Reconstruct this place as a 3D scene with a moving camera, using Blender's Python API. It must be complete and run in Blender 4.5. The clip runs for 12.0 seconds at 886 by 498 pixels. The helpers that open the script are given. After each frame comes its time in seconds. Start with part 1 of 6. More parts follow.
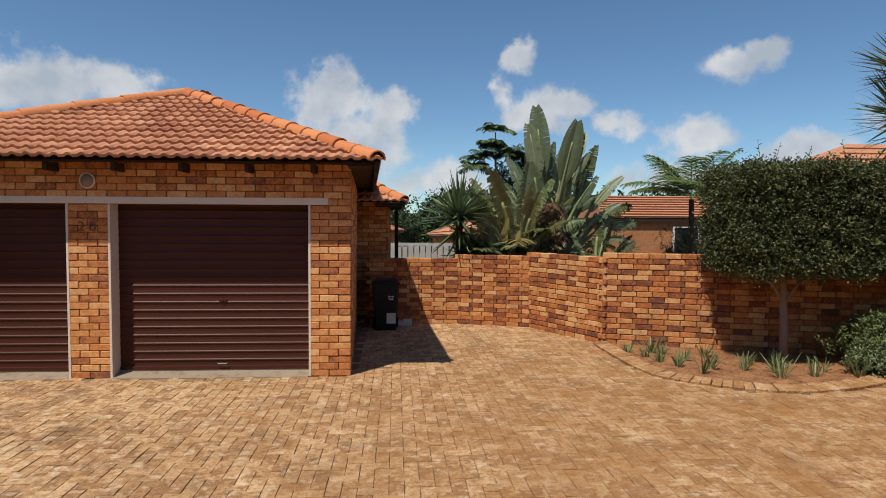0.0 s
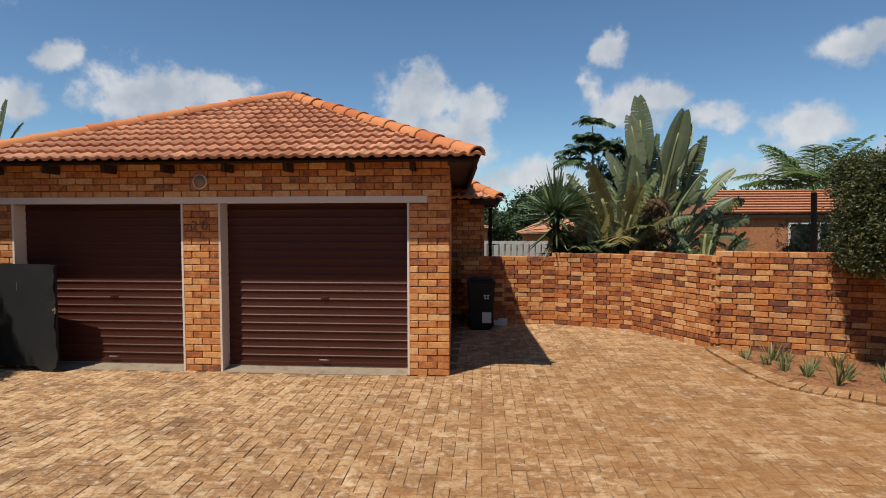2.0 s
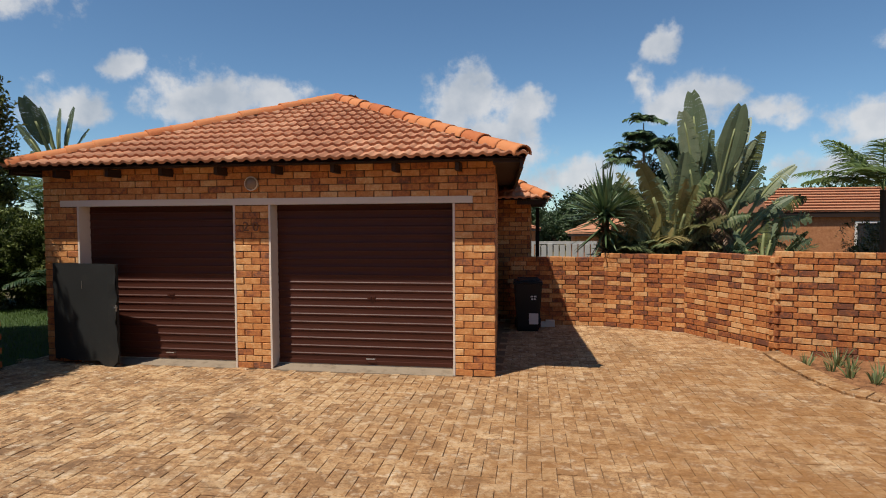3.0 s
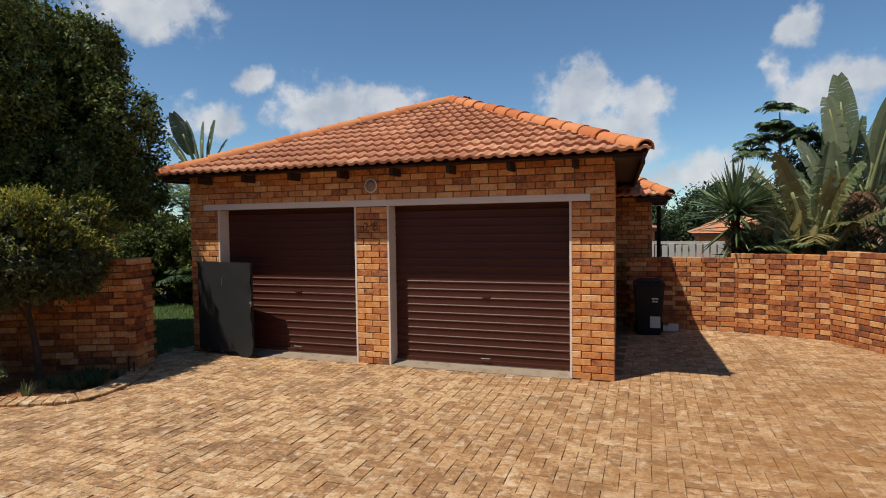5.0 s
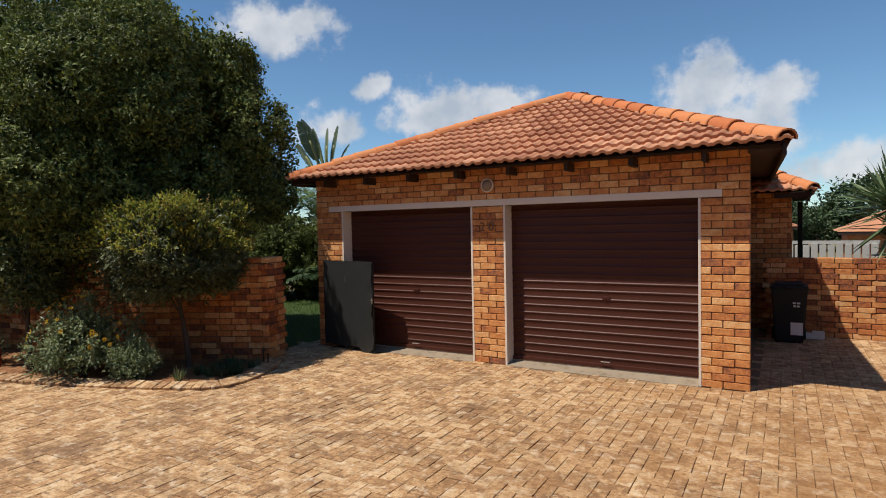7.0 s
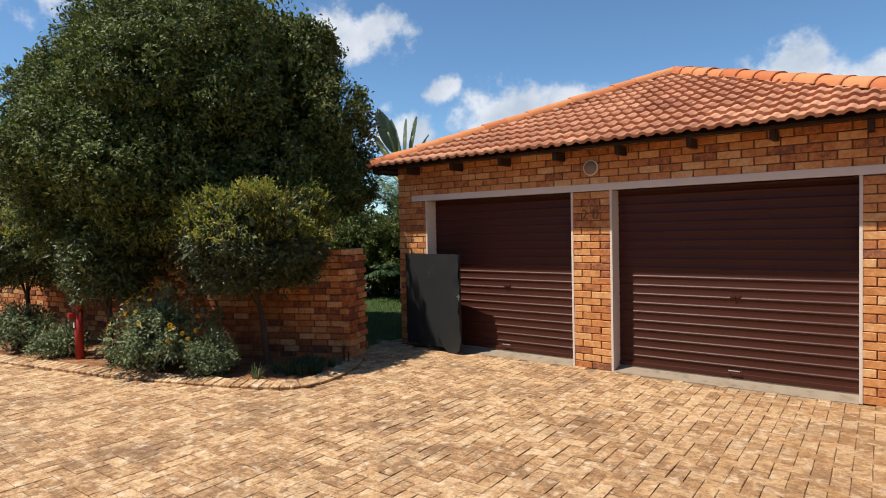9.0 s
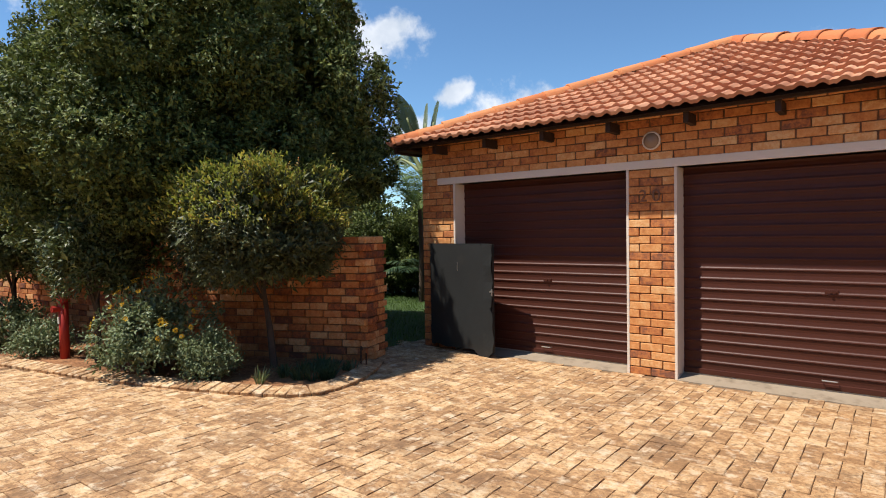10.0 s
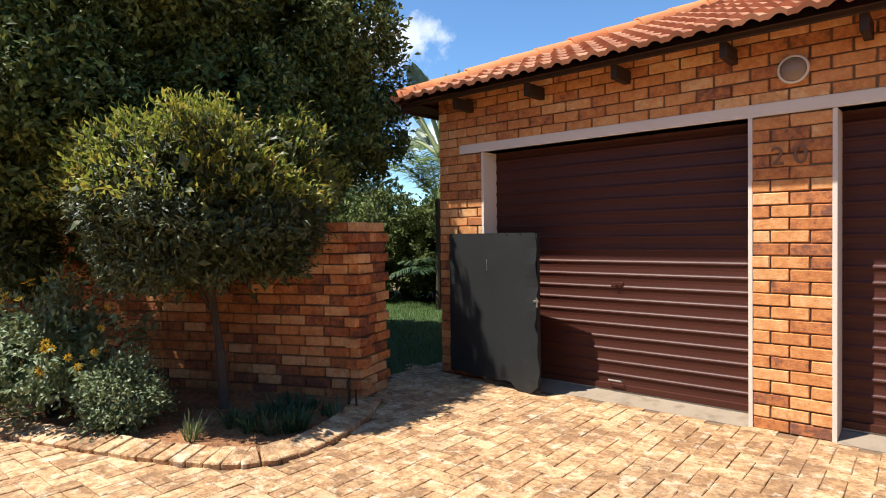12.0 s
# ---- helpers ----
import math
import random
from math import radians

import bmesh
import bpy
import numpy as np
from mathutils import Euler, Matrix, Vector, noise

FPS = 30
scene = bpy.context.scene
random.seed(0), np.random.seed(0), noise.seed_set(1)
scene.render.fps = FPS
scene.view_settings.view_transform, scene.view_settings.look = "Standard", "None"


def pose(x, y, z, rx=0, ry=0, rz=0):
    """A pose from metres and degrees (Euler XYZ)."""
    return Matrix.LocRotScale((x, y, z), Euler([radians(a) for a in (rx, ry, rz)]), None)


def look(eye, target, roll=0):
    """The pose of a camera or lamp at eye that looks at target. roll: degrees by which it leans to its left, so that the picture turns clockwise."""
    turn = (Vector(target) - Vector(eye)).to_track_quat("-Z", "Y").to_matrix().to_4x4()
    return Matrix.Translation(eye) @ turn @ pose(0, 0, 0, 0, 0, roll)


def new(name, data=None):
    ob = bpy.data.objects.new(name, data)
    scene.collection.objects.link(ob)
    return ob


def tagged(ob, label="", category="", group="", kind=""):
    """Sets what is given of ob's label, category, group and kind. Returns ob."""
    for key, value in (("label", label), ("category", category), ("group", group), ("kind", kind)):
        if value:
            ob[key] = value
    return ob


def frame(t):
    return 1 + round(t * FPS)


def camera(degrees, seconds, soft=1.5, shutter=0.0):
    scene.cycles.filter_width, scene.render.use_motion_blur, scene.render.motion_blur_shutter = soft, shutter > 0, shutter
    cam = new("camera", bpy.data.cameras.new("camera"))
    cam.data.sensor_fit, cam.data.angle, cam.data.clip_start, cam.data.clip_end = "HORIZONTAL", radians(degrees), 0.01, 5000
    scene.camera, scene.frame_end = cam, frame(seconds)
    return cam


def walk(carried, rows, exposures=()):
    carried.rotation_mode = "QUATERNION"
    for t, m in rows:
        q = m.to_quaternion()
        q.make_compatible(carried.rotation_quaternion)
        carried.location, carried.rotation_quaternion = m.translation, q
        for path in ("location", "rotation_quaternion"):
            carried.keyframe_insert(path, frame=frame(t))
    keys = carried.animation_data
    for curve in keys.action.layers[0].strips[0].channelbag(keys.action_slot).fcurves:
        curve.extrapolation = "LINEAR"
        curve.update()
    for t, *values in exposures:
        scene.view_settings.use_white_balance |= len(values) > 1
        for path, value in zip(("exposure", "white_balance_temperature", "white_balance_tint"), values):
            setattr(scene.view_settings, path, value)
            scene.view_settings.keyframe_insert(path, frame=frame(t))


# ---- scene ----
cam = camera(73.3, 12.0, soft=1.0)
PATH = [
    (0, (0.382, -0.175, 1.899), (0.506, 1.819, 1.813), 0.3),
    (0.5, (0.348, -0.151, 1.904), (0.394, 1.846, 1.816), 0.2),
    (1, (0.288, -0.092, 1.892), (0.259, 1.906, 1.803), 0.1),
    (1.5, (0.228, -0.024, 1.877), (0.124, 1.971, 1.789), -0.0),
    (2, (0.223, 0.028, 1.886), (0.057, 2.019, 1.794), -0.1),
    (2.5, (0.234, 0.062, 1.886), (-0.001, 2.046, 1.795), -0.2),
    (3, (0.246, 0.058, 1.882), (-0.079, 2.03, 1.792), -0.3),
    (5, (0.197, 0.068, 1.864), (-0.488, 1.945, 1.781), -0.8),
    (5.5, (0.186, 0.064, 1.874), (-0.591, 1.905, 1.791), -0.9),
    (6, (0.147, 0.04, 1.875), (-0.72, 1.84, 1.793), -1.0),
    (6.5, (0.153, 0.06, 1.863), (-0.802, 1.815, 1.785), -1.1),
    (7, (0.146, 0.067, 1.852), (-0.879, 1.782, 1.777), -1.2),
    (7.5, (0.105, 0.097, 1.837), (-0.979, 1.777, 1.765), -1.3),
    (9.5, (-0.884, 0.825, 1.607), (-2.124, 2.393, 1.545), -1.1),
    (10, (-1.296, 1.175, 1.502), (-2.545, 2.736, 1.446), -0.9),
    (10.5, (-1.64, 1.548, 1.453), (-2.899, 3.101, 1.4), -0.9),
    (11, (-1.971, 1.968, 1.403), (-3.243, 3.511, 1.355), -0.9),
    (11.5, (-2.33, 2.344, 1.367), (-3.605, 3.885, 1.324), -0.7),
    (12, (-2.613, 2.753, 1.348), (-3.913, 4.273, 1.302), -0.8),
]
walk(cam, [(t, look(eye, target, roll)) for t, eye, target, roll in PATH],
     exposures=[(0, 0.0, 6550, 10), (5.5, 0.03, 6500, 10), (7.5, 0.16, 6450, 10), (9.5, 0.47, 6350, 10), (10.5, 0.68, 6250, 10), (12.0, 0.93, 6150, 10)])

# ---- world, sun, exposure ----
SUN_AZ, SUN_EL = 50.0, 61.8   # light travels towards +x and +y; elevation in degrees


def build_world():
    world = bpy.data.worlds.new("sky")
    scene.world = world
    world.use_nodes = True
    nt = world.node_tree
    nt.nodes.clear()
    N, L = nt.nodes.new, nt.links.new
    out, bg = N("ShaderNodeOutputWorld"), N("ShaderNodeBackground")
    sky = N("ShaderNodeTexSky")
    sky.sky_type = 'NISHITA'
    sky.sun_disc = False
    sky.sun_elevation = radians(SUN_EL)
    sky.sun_rotation = radians(180 + 90 - SUN_AZ)
    sky.altitude, sky.air_density, sky.dust_density, sky.ozone_density = 1400, 1.0, 0.25, 1.0
    bg.inputs["Strength"].default_value = 0.085
    co = N("ShaderNodeTexCoord")
    # cumulus: soft ellipsoids round chosen directions, broken up by noise
    clouds = [
        (-31.5, 10.6, 6.0, 3.2), (-25.0, 11.2, 4.6, 2.6), (-7.4, 11.6, 4.6, 3.6), (-1.2, 10.0, 3.2, 3.0),
        (-5.0, 7.2, 6.0, 3.0), (10.6, 15.4, 1.7, 1.9), (9.2, 12.6, 1.3, 2.0), (13.2, 10.6, 5.0, 2.4),
        (19.4, 9.0, 3.0, 1.6), (26.0, 7.8, 4.0, 2.6), (29.2, 13.5, 3.2, 1.5), (31.4, 14.4, 1.8, 1.3),
        (3.5, 4.0, 7.0, 2.4), (24.0, 4.2, 5.0, 2.0), (34.5, 6.0, 4.6, 1.9), (-46.0, 18.0, 6.0, 3.0),
        (-41.0, 9.6, 3.6, 2.2), (-37.6, 13.0, 2.2, 1.4), (44.0, 9.0, 6.0, 3.0), (-70.0, 22.0, 9.0, 5.0)]
    noise1 = N("ShaderNodeTexNoise")
    noise1.inputs["Scale"].default_value = 22.0
    noise1.inputs["Detail"].default_value = 9.0
    noise1.inputs["Roughness"].default_value = 0.6
    L(co.outputs["Generated"], noise1.inputs["Vector"])
    warp = N("ShaderNodeTexNoise")
    warp.inputs["Scale"].default_value, warp.inputs["Detail"].default_value = 13.0, 4.0
    L(co.outputs["Generated"], warp.inputs["Vector"])
    wsub, wmul = N("ShaderNodeVectorMath"), N("ShaderNodeVectorMath")
    wsub.operation, wmul.operation = 'SUBTRACT', 'MULTIPLY_ADD'
    wsub.inputs[1].default_value = (0.5, 0.5, 0.5)
    wmul.inputs[1].default_value = (0.065, 0.065, 0.065)
    L(warp.outputs["Color"], wsub.inputs[0])
    L(wsub.outputs[0], wmul.inputs[0])
    L(co.outputs["Generated"], wmul.inputs[2])
    total = None
    for az, el, w, h in clouds:
        a, e = radians(az), radians(el)
        d = (math.sin(a) * math.cos(e), math.cos(a) * math.cos(e), math.sin(e))
        sub, scl, ln = N("ShaderNodeVectorMath"), N("ShaderNodeVectorMath"), N("ShaderNodeVectorMath")
        sub.operation, scl.operation, ln.operation = 'SUBTRACT', 'MULTIPLY', 'LENGTH'
        sub.inputs[1].default_value = d
        scl.inputs[1].default_value = (1 / radians(w), 1 / radians(w), 1 / radians(h))
        L(wmul.outputs[0], sub.inputs[0])
        L(sub.outputs[0], scl.inputs[0])
        L(scl.outputs[0], ln.inputs[0])
        inv = N("ShaderNodeMath")
        inv.operation = 'SUBTRACT'
        inv.inputs[0].default_value = 1.0
        L(ln.outputs["Value"], inv.inputs[1])
        if total is None:
            total = inv
        else:
            mx = N("ShaderNodeMath")
            mx.operation = 'SMOOTH_MAX'
            mx.inputs[2].default_value = 0.25
            L(total.outputs[0], mx.inputs[0])
            L(inv.outputs[0], mx.inputs[1])
            total = mx
    add = N("ShaderNodeMath")
    add.operation = 'MULTIPLY_ADD'
    add.inputs[1].default_value = 1.9
    add.inputs[2].default_value = -0.95
    L(noise1.outputs["Fac"], add.inputs[0])
    tot = N("ShaderNodeMath")
    L(total.outputs[0], tot.inputs[0])
    L(add.outputs[0], tot.inputs[1])
    ramp = N("ShaderNodeMapRange")
    ramp.interpolation_type = 'SMOOTHSTEP'
    ramp.inputs["From Min"].default_value = 0.0
    ramp.inputs["From Max"].default_value = 0.62
    L(tot.outputs[0], ramp.inputs["Value"])
    # body of the cloud: white crowns, grey-blue bases
    shade = N("ShaderNodeTexNoise")
    shade.inputs["Scale"].default_value = 16.0
    shade.inputs["Detail"].default_value = 5.0
    off = N("ShaderNodeVectorMath")
    off.inputs[1].default_value = (0.02, 0.0, 0.03)
    L(co.outputs["Generated"], off.inputs[0])
    L(off.outputs[0], shade.inputs["Vector"])
    cr = N("ShaderNodeValToRGB")
    cr.color_ramp.elements[0].position, cr.color_ramp.elements[0].color = 0.30, (5.0, 5.6, 6.4, 1)
    cr.color_ramp.elements[1].position, cr.color_ramp.elements[1].color = 0.64, (8.2, 8.3, 8.5, 1)
    L(shade.outputs["Fac"], cr.inputs["Fac"])
    mul = N("ShaderNodeMath")
    mul.operation = 'MULTIPLY'
    mul.inputs[1].default_value = 0.9
    L(ramp.outputs["Result"], mul.inputs[0])
    tint = N("ShaderNodeMixRGB")
    tint.blend_type = 'MULTIPLY'
    tint.inputs["Fac"].default_value = 1.0
    tint.inputs["Color2"].default_value = (0.88, 1.12, 1.24, 1)
    L(sky.outputs[0], tint.inputs["Color1"])
    mix = N("ShaderNodeMixRGB")
    L(mul.outputs[0], mix.inputs["Fac"])
    L(tint.outputs[0], mix.inputs["Color1"])
    L(cr.outputs["Color"], mix.inputs["Color2"])
    L(mix.outputs[0], bg.inputs["Color"])
    L(bg.outputs[0], out.inputs["Surface"])


build_world()
sun_data = bpy.data.lights.new("sun", 'SUN')
sun_data.energy, sun_data.angle, sun_data.color = 4.9, radians(0.55), (1.0, 0.92, 0.80)
sun_ob = new("sun", sun_data)
_ce = math.cos(radians(SUN_EL))
SUN_DIR = Vector((math.cos(radians(SUN_AZ)) * _ce, math.sin(radians(SUN_AZ)) * _ce, -math.sin(radians(SUN_EL))))
sun_ob.matrix_world = look((-12, -12, 24), Vector((-12, -12, 24)) + SUN_DIR)


# ---- materials ----
def material(name, stops, rough=0.8, grain=60.0, blotch=2.5, bump=0.25, bump_scale=None, var="", spec=0.35,
             metal=0.0, leaf=0.0, grain_mix=0.25, blotch_mix=0.3, stain=None, wash=None, spread=1.0):
    """stops: colours across the range; var: 'object', 'island' or '' picks what spreads pieces over the range."""
    m = bpy.data.materials.new(name)
    m.use_nodes = True
    nt = m.node_tree
    N, L = nt.nodes.new, nt.links.new
    b = nt.nodes["Principled BSDF"]
    b.inputs["Roughness"].default_value = rough
    b.inputs["Metallic"].default_value = metal
    b.inputs["Specular IOR Level"].default_value = spec
    co = N("ShaderNodeTexCoord")
    geo = N("ShaderNodeNewGeometry")
    pos = geo.outputs["Position"]
    n1, n2 = N("ShaderNodeTexNoise"), N("ShaderNodeTexNoise")
    n1.inputs["Scale"].default_value, n1.inputs["Detail"].default_value = grain, 8.0
    n1.inputs["Roughness"].default_value = 0.7
    n2.inputs["Scale"].default_value, n2.inputs["Detail"].default_value = blotch, 5.0
    n2.inputs["Roughness"].default_value = 0.6
    L(pos, n1.inputs["Vector"])
    L(pos, n2.inputs["Vector"])
    ramp = N("ShaderNodeValToRGB")
    els = ramp.color_ramp.elements
    while len(els) < len(stops):
        els.new(0.5)
    for i, c in enumerate(stops):
        els[i].position = i / max(1, len(stops) - 1)
        els[i].color = (*c, 1)
    # position on the ramp
    s1 = N("ShaderNodeMath")
    s1.operation = 'MULTIPLY_ADD'
    s1.inputs[1].default_value = grain_mix * 2
    s1.inputs[2].default_value = -grain_mix
    L(n1.outputs["Fac"], s1.inputs[0])
    s2 = N("ShaderNodeMath")
    s2.operation = 'MULTIPLY_ADD'
    s2.inputs[1].default_value = blotch_mix * 2
    s2.inputs[2].default_value = -blotch_mix
    L(n2.outputs["Fac"], s2.inputs[0])
    a1 = N("ShaderNodeMath")
    L(s1.outputs[0], a1.inputs[0])
    L(s2.outputs[0], a1.inputs[1])
    a2 = N("ShaderNodeMath")
    L(a1.outputs[0], a2.inputs[0])
    a2.inputs[1].default_value = 0.5
    if var == "object":
        src = N("ShaderNodeObjectInfo").outputs["Random"]
    elif var == "island":
        src = geo.outputs["Random Per Island"]
    if var:
        sp = N("ShaderNodeMapRange")
        sp.inputs["To Min"].default_value, sp.inputs["To Max"].default_value = 0.5 - spread / 2, 0.5 + spread / 2
        L(src, sp.inputs["Value"])
        L(sp.outputs["Result"], a2.inputs[1])
    L(a2.outputs[0], ramp.inputs["Fac"])
    col = ramp.outputs["Color"]
    for colr, scale, lo, hi, amount in (stain if isinstance(stain, list) else [stain] if stain else []):
        n3 = N("ShaderNodeTexNoise")
        n3.inputs["Scale"].default_value, n3.inputs["Detail"].default_value = scale, 7.0
        n3.inputs["Roughness"].default_value = 0.65
        L(pos, n3.inputs["Vector"])
        mr = N("ShaderNodeMapRange")
        mr.inputs["From Min"].default_value, mr.inputs["From Max"].default_value = lo, hi
        mr.inputs["To Max"].default_value = amount
        L(n3.outputs["Fac"], mr.inputs["Value"])
        mx = N("ShaderNodeMixRGB")
        L(mr.outputs["Result"], mx.inputs["Fac"])
        L(col, mx.inputs["Color1"])
        mx.inputs["Color2"].default_value = (*colr, 1)
        col = mx.outputs[0]
    if wash:
        colr, centre, radius, amount = wash
        sb = N("ShaderNodeVectorMath")
        sb.operation = 'DISTANCE'
        L(pos, sb.inputs[0])
        sb.inputs[1].default_value = centre
        mr = N("ShaderNodeMapRange")
        mr.interpolation_type = 'SMOOTHSTEP'
        mr.inputs["From Min"].default_value, mr.inputs["From Max"].default_value = radius, radius * 0.25
        L(sb.outputs["Value"], mr.inputs["Value"])
        n5 = N("ShaderNodeTexNoise")
        n5.inputs["Scale"].default_value, n5.inputs["Detail"].default_value = 1.7, 8.0
        n5.inputs["Roughness"].default_value = 0.7
        L(pos, n5.inputs["Vector"])
        m2 = N("ShaderNodeMapRange")
        m2.inputs["From Min"].default_value, m2.inputs["From Max"].default_value = 0.32, 0.62
        m2.inputs["To Max"].default_value = amount
        L(n5.outputs["Fac"], m2.inputs["Value"])
        mm = N("ShaderNodeMath")
        mm.operation = 'MULTIPLY'
        L(mr.outputs["Result"], mm.inputs[0])
        L(m2.outputs["Result"], mm.inputs[1])
        mx = N("ShaderNodeMixRGB")
        L(mm.outputs[0], mx.inputs["Fac"])
        L(col, mx.inputs["Color1"])
        mx.inputs["Color2"].default_value = (*colr, 1)
        col = mx.outputs[0]
    L(col, b.inputs["Base Color"])
    if bump:
        bp = N("ShaderNodeBump")
        bp.inputs["Strength"].default_value = bump
        bp.inputs["Distance"].default_value = 0.01
        if bump_scale:
            n4 = N("ShaderNodeTexNoise")
            n4.inputs["Scale"].default_value, n4.inputs["Detail"].default_value = bump_scale, 6.0
            L(pos, n4.inputs["Vector"])
            L(n4.outputs["Fac"], bp.inputs["Height"])
        else:
            L(n1.outputs["Fac"], bp.inputs["Height"])
        L(bp.outputs[0], b.inputs["Normal"])
    if leaf:
        tr = N("ShaderNodeBsdfTranslucent")
        L(col, tr.inputs["Color"])
        ms = N("ShaderNodeMixShader")
        ms.inputs[0].default_value = leaf
        L(b.outputs[0], ms.inputs[1])
        L(tr.outputs[0], ms.inputs[2])
        L(ms.outputs[0], nt.nodes["Material Output"].inputs["Surface"])
    return m


BRICK_STOPS = [(0.19, 0.08, 0.048), (0.41, 0.145, 0.05), (0.52, 0.205, 0.064), (0.59, 0.258, 0.086),
               (0.65, 0.325, 0.125), (0.71, 0.43, 0.20)]
PAVE_STOPS = [(0.27, 0.148, 0.068), (0.38, 0.215, 0.10), (0.445, 0.262, 0.124), (0.505, 0.315, 0.155), (0.58, 0.395, 0.22)]
TILE_STOPS = [(0.36, 0.15, 0.08), (0.49, 0.225, 0.122), (0.58, 0.295, 0.17)]
M_BRICK = material("face_brick", BRICK_STOPS, 0.88, 30, 11, 0.4, 80, "object", grain_mix=0.6, blotch_mix=0.5, spread=0.8, stain=((0.15, 0.062, 0.036), 26.0, 0.58, 0.74, 0.35))
M_BRICK_J = material("face_brick_joined", BRICK_STOPS, 0.88, 30, 11, 0.4, 80, "island", grain_mix=0.6, blotch_mix=0.5, spread=0.8, stain=((0.15, 0.062, 0.036), 26.0, 0.58, 0.74, 0.35))
WALL_STOPS = [(0.15, 0.058, 0.034), (0.33, 0.105, 0.036), (0.43, 0.155, 0.048), (0.51, 0.205, 0.066), (0.57, 0.27, 0.10), (0.64, 0.37, 0.17)]
WALL_WEAR = [((0.13, 0.05, 0.028), 22.0, 0.55, 0.70, 0.5), ((0.17, 0.06, 0.03), 1.9, 0.52, 0.70, 0.6)]
M_WALLBRICK = material("garden_wall_brick", WALL_STOPS, 0.9, 30, 11, 0.5, 80, "object", grain_mix=0.7, blotch_mix=0.5, stain=WALL_WEAR)
M_WALLBRICK_J = material("garden_wall_brick_joined", WALL_STOPS, 0.9, 30, 11, 0.5, 80, "island", grain_mix=0.7, blotch_mix=0.5, stain=WALL_WEAR)
M_MORTAR = material("mortar", [(0.11, 0.06, 0.036), (0.22, 0.125, 0.07)], 0.95, 150, 4, 0.4)
M_PAVER = material("clay_paver", PAVE_STOPS, 0.85, 17, 5, 0.8, 60, "object", grain_mix=1.9, blotch_mix=1.1, spread=0.85,
                   stain=[((0.17, 0.095, 0.05), 1.6, 0.48, 0.72, 0.8), ((0.12, 0.068, 0.036), 12.0, 0.53, 0.64, 0.55), ((0.12, 0.068, 0.036), 48.0, 0.52, 0.62, 0.42), ((0.66, 0.53, 0.37), 9.0, 0.54, 0.66, 0.7)], wash=((0.28, 0.125, 0.034), (4.4, 4.6, 0.0), 8.5, 0.8))
M_PAVER_J = material("clay_paver_joined", PAVE_STOPS, 0.85, 17, 5, 0.8, 60, "island", grain_mix=1.9, blotch_mix=1.1, spread=0.85,
                   stain=[((0.17, 0.095, 0.05), 1.6, 0.48, 0.72, 0.8), ((0.12, 0.068, 0.036), 12.0, 0.53, 0.64, 0.55), ((0.12, 0.068, 0.036), 48.0, 0.52, 0.62, 0.42), ((0.66, 0.53, 0.37), 9.0, 0.54, 0.66, 0.7)], wash=((0.28, 0.125, 0.034), (4.4, 4.6, 0.0), 8.5, 0.8))
M_JOINT = material("joint_sand", [(0.13, 0.075, 0.038), (0.27, 0.16, 0.08)], 0.95, 130, 3, 0.4)
M_TILE = material("roof_tile", TILE_STOPS, 0.8, 30, 3, 0.25, 150, "object", grain_mix=0.2, blotch_mix=0.25)
M_TILE_J = material("roof_tile_joined", TILE_STOPS, 0.8, 30, 3, 0.25, 150, "island", grain_mix=0.2, blotch_mix=0.25)
M_HIP = material("hip_tile", [(0.42, 0.12, 0.04), (0.52, 0.17, 0.06), (0.58, 0.23, 0.09)], 0.85, 25, 4, 0.35, 90, "object")
M_PLASTER = material("plaster_trim", [(0.58, 0.50, 0.41), (0.74, 0.66, 0.57)], 0.9, 40, 3, 0.2)
M_DOOR = material("door_paint", [(0.05, 0.0155, 0.010), (0.078, 0.025, 0.016)], 0.46, 30, 2.5, 0.1, 60, spec=0.22)
M_TIMBER = material("dark_timber", [(0.018, 0.010, 0.008), (0.045, 0.024, 0.016)], 0.7, 40, 4, 0.3)
M_SOFFIT = material("stained_soffit", [(0.12, 0.05, 0.03), (0.20, 0.085, 0.05)], 0.8, 40, 4, 0.2)
M_CONC = material("concrete", [(0.30, 0.27, 0.22), (0.46, 0.42, 0.35)], 0.9, 60, 3, 0.3)
M_SILL = material("sill_concrete", [(0.22, 0.17, 0.12), (0.34, 0.27, 0.195)], 0.95, 50, 5, 0.5, stain=((0.14, 0.10, 0.065), 7.0, 0.5, 0.68, 0.7))
M_BLACK = material("black_plastic", [(0.008, 0.008, 0.009), (0.016, 0.016, 0.017)], 0.5, 50, 4, 0.1)
M_SHEET = material("black_sheet_metal", [(0.012, 0.013, 0.013), (0.026, 0.028, 0.028)], 0.6, 22, 3, 0.05, 20,
                   stain=((0.06, 0.052, 0.044), 5.0, 0.6, 0.8, 0.4))
M_WHITE = material("white_label", [(0.62, 0.60, 0.56), (0.78, 0.76, 0.72)], 0.7, 60, 8, 0.0)
M_LAMP = material("lamp_metal", [(0.26, 0.20, 0.14), (0.38, 0.31, 0.23)], 0.6, 50, 6, 0.1)
M_GLASSY = material("lamp_glass", [(0.20, 0.13, 0.08), (0.30, 0.21, 0.14)], 0.3, 60, 8, 0.05)
M_STEEL = material("handle_steel", [(0.35, 0.32, 0.29), (0.5, 0.47, 0.43)], 0.4, 60, 8, 0.05, metal=0.8)
M_RED = material("red_paint", [(0.30, 0.02, 0.012), (0.42, 0.035, 0.02)], 0.5, 40, 6, 0.15)
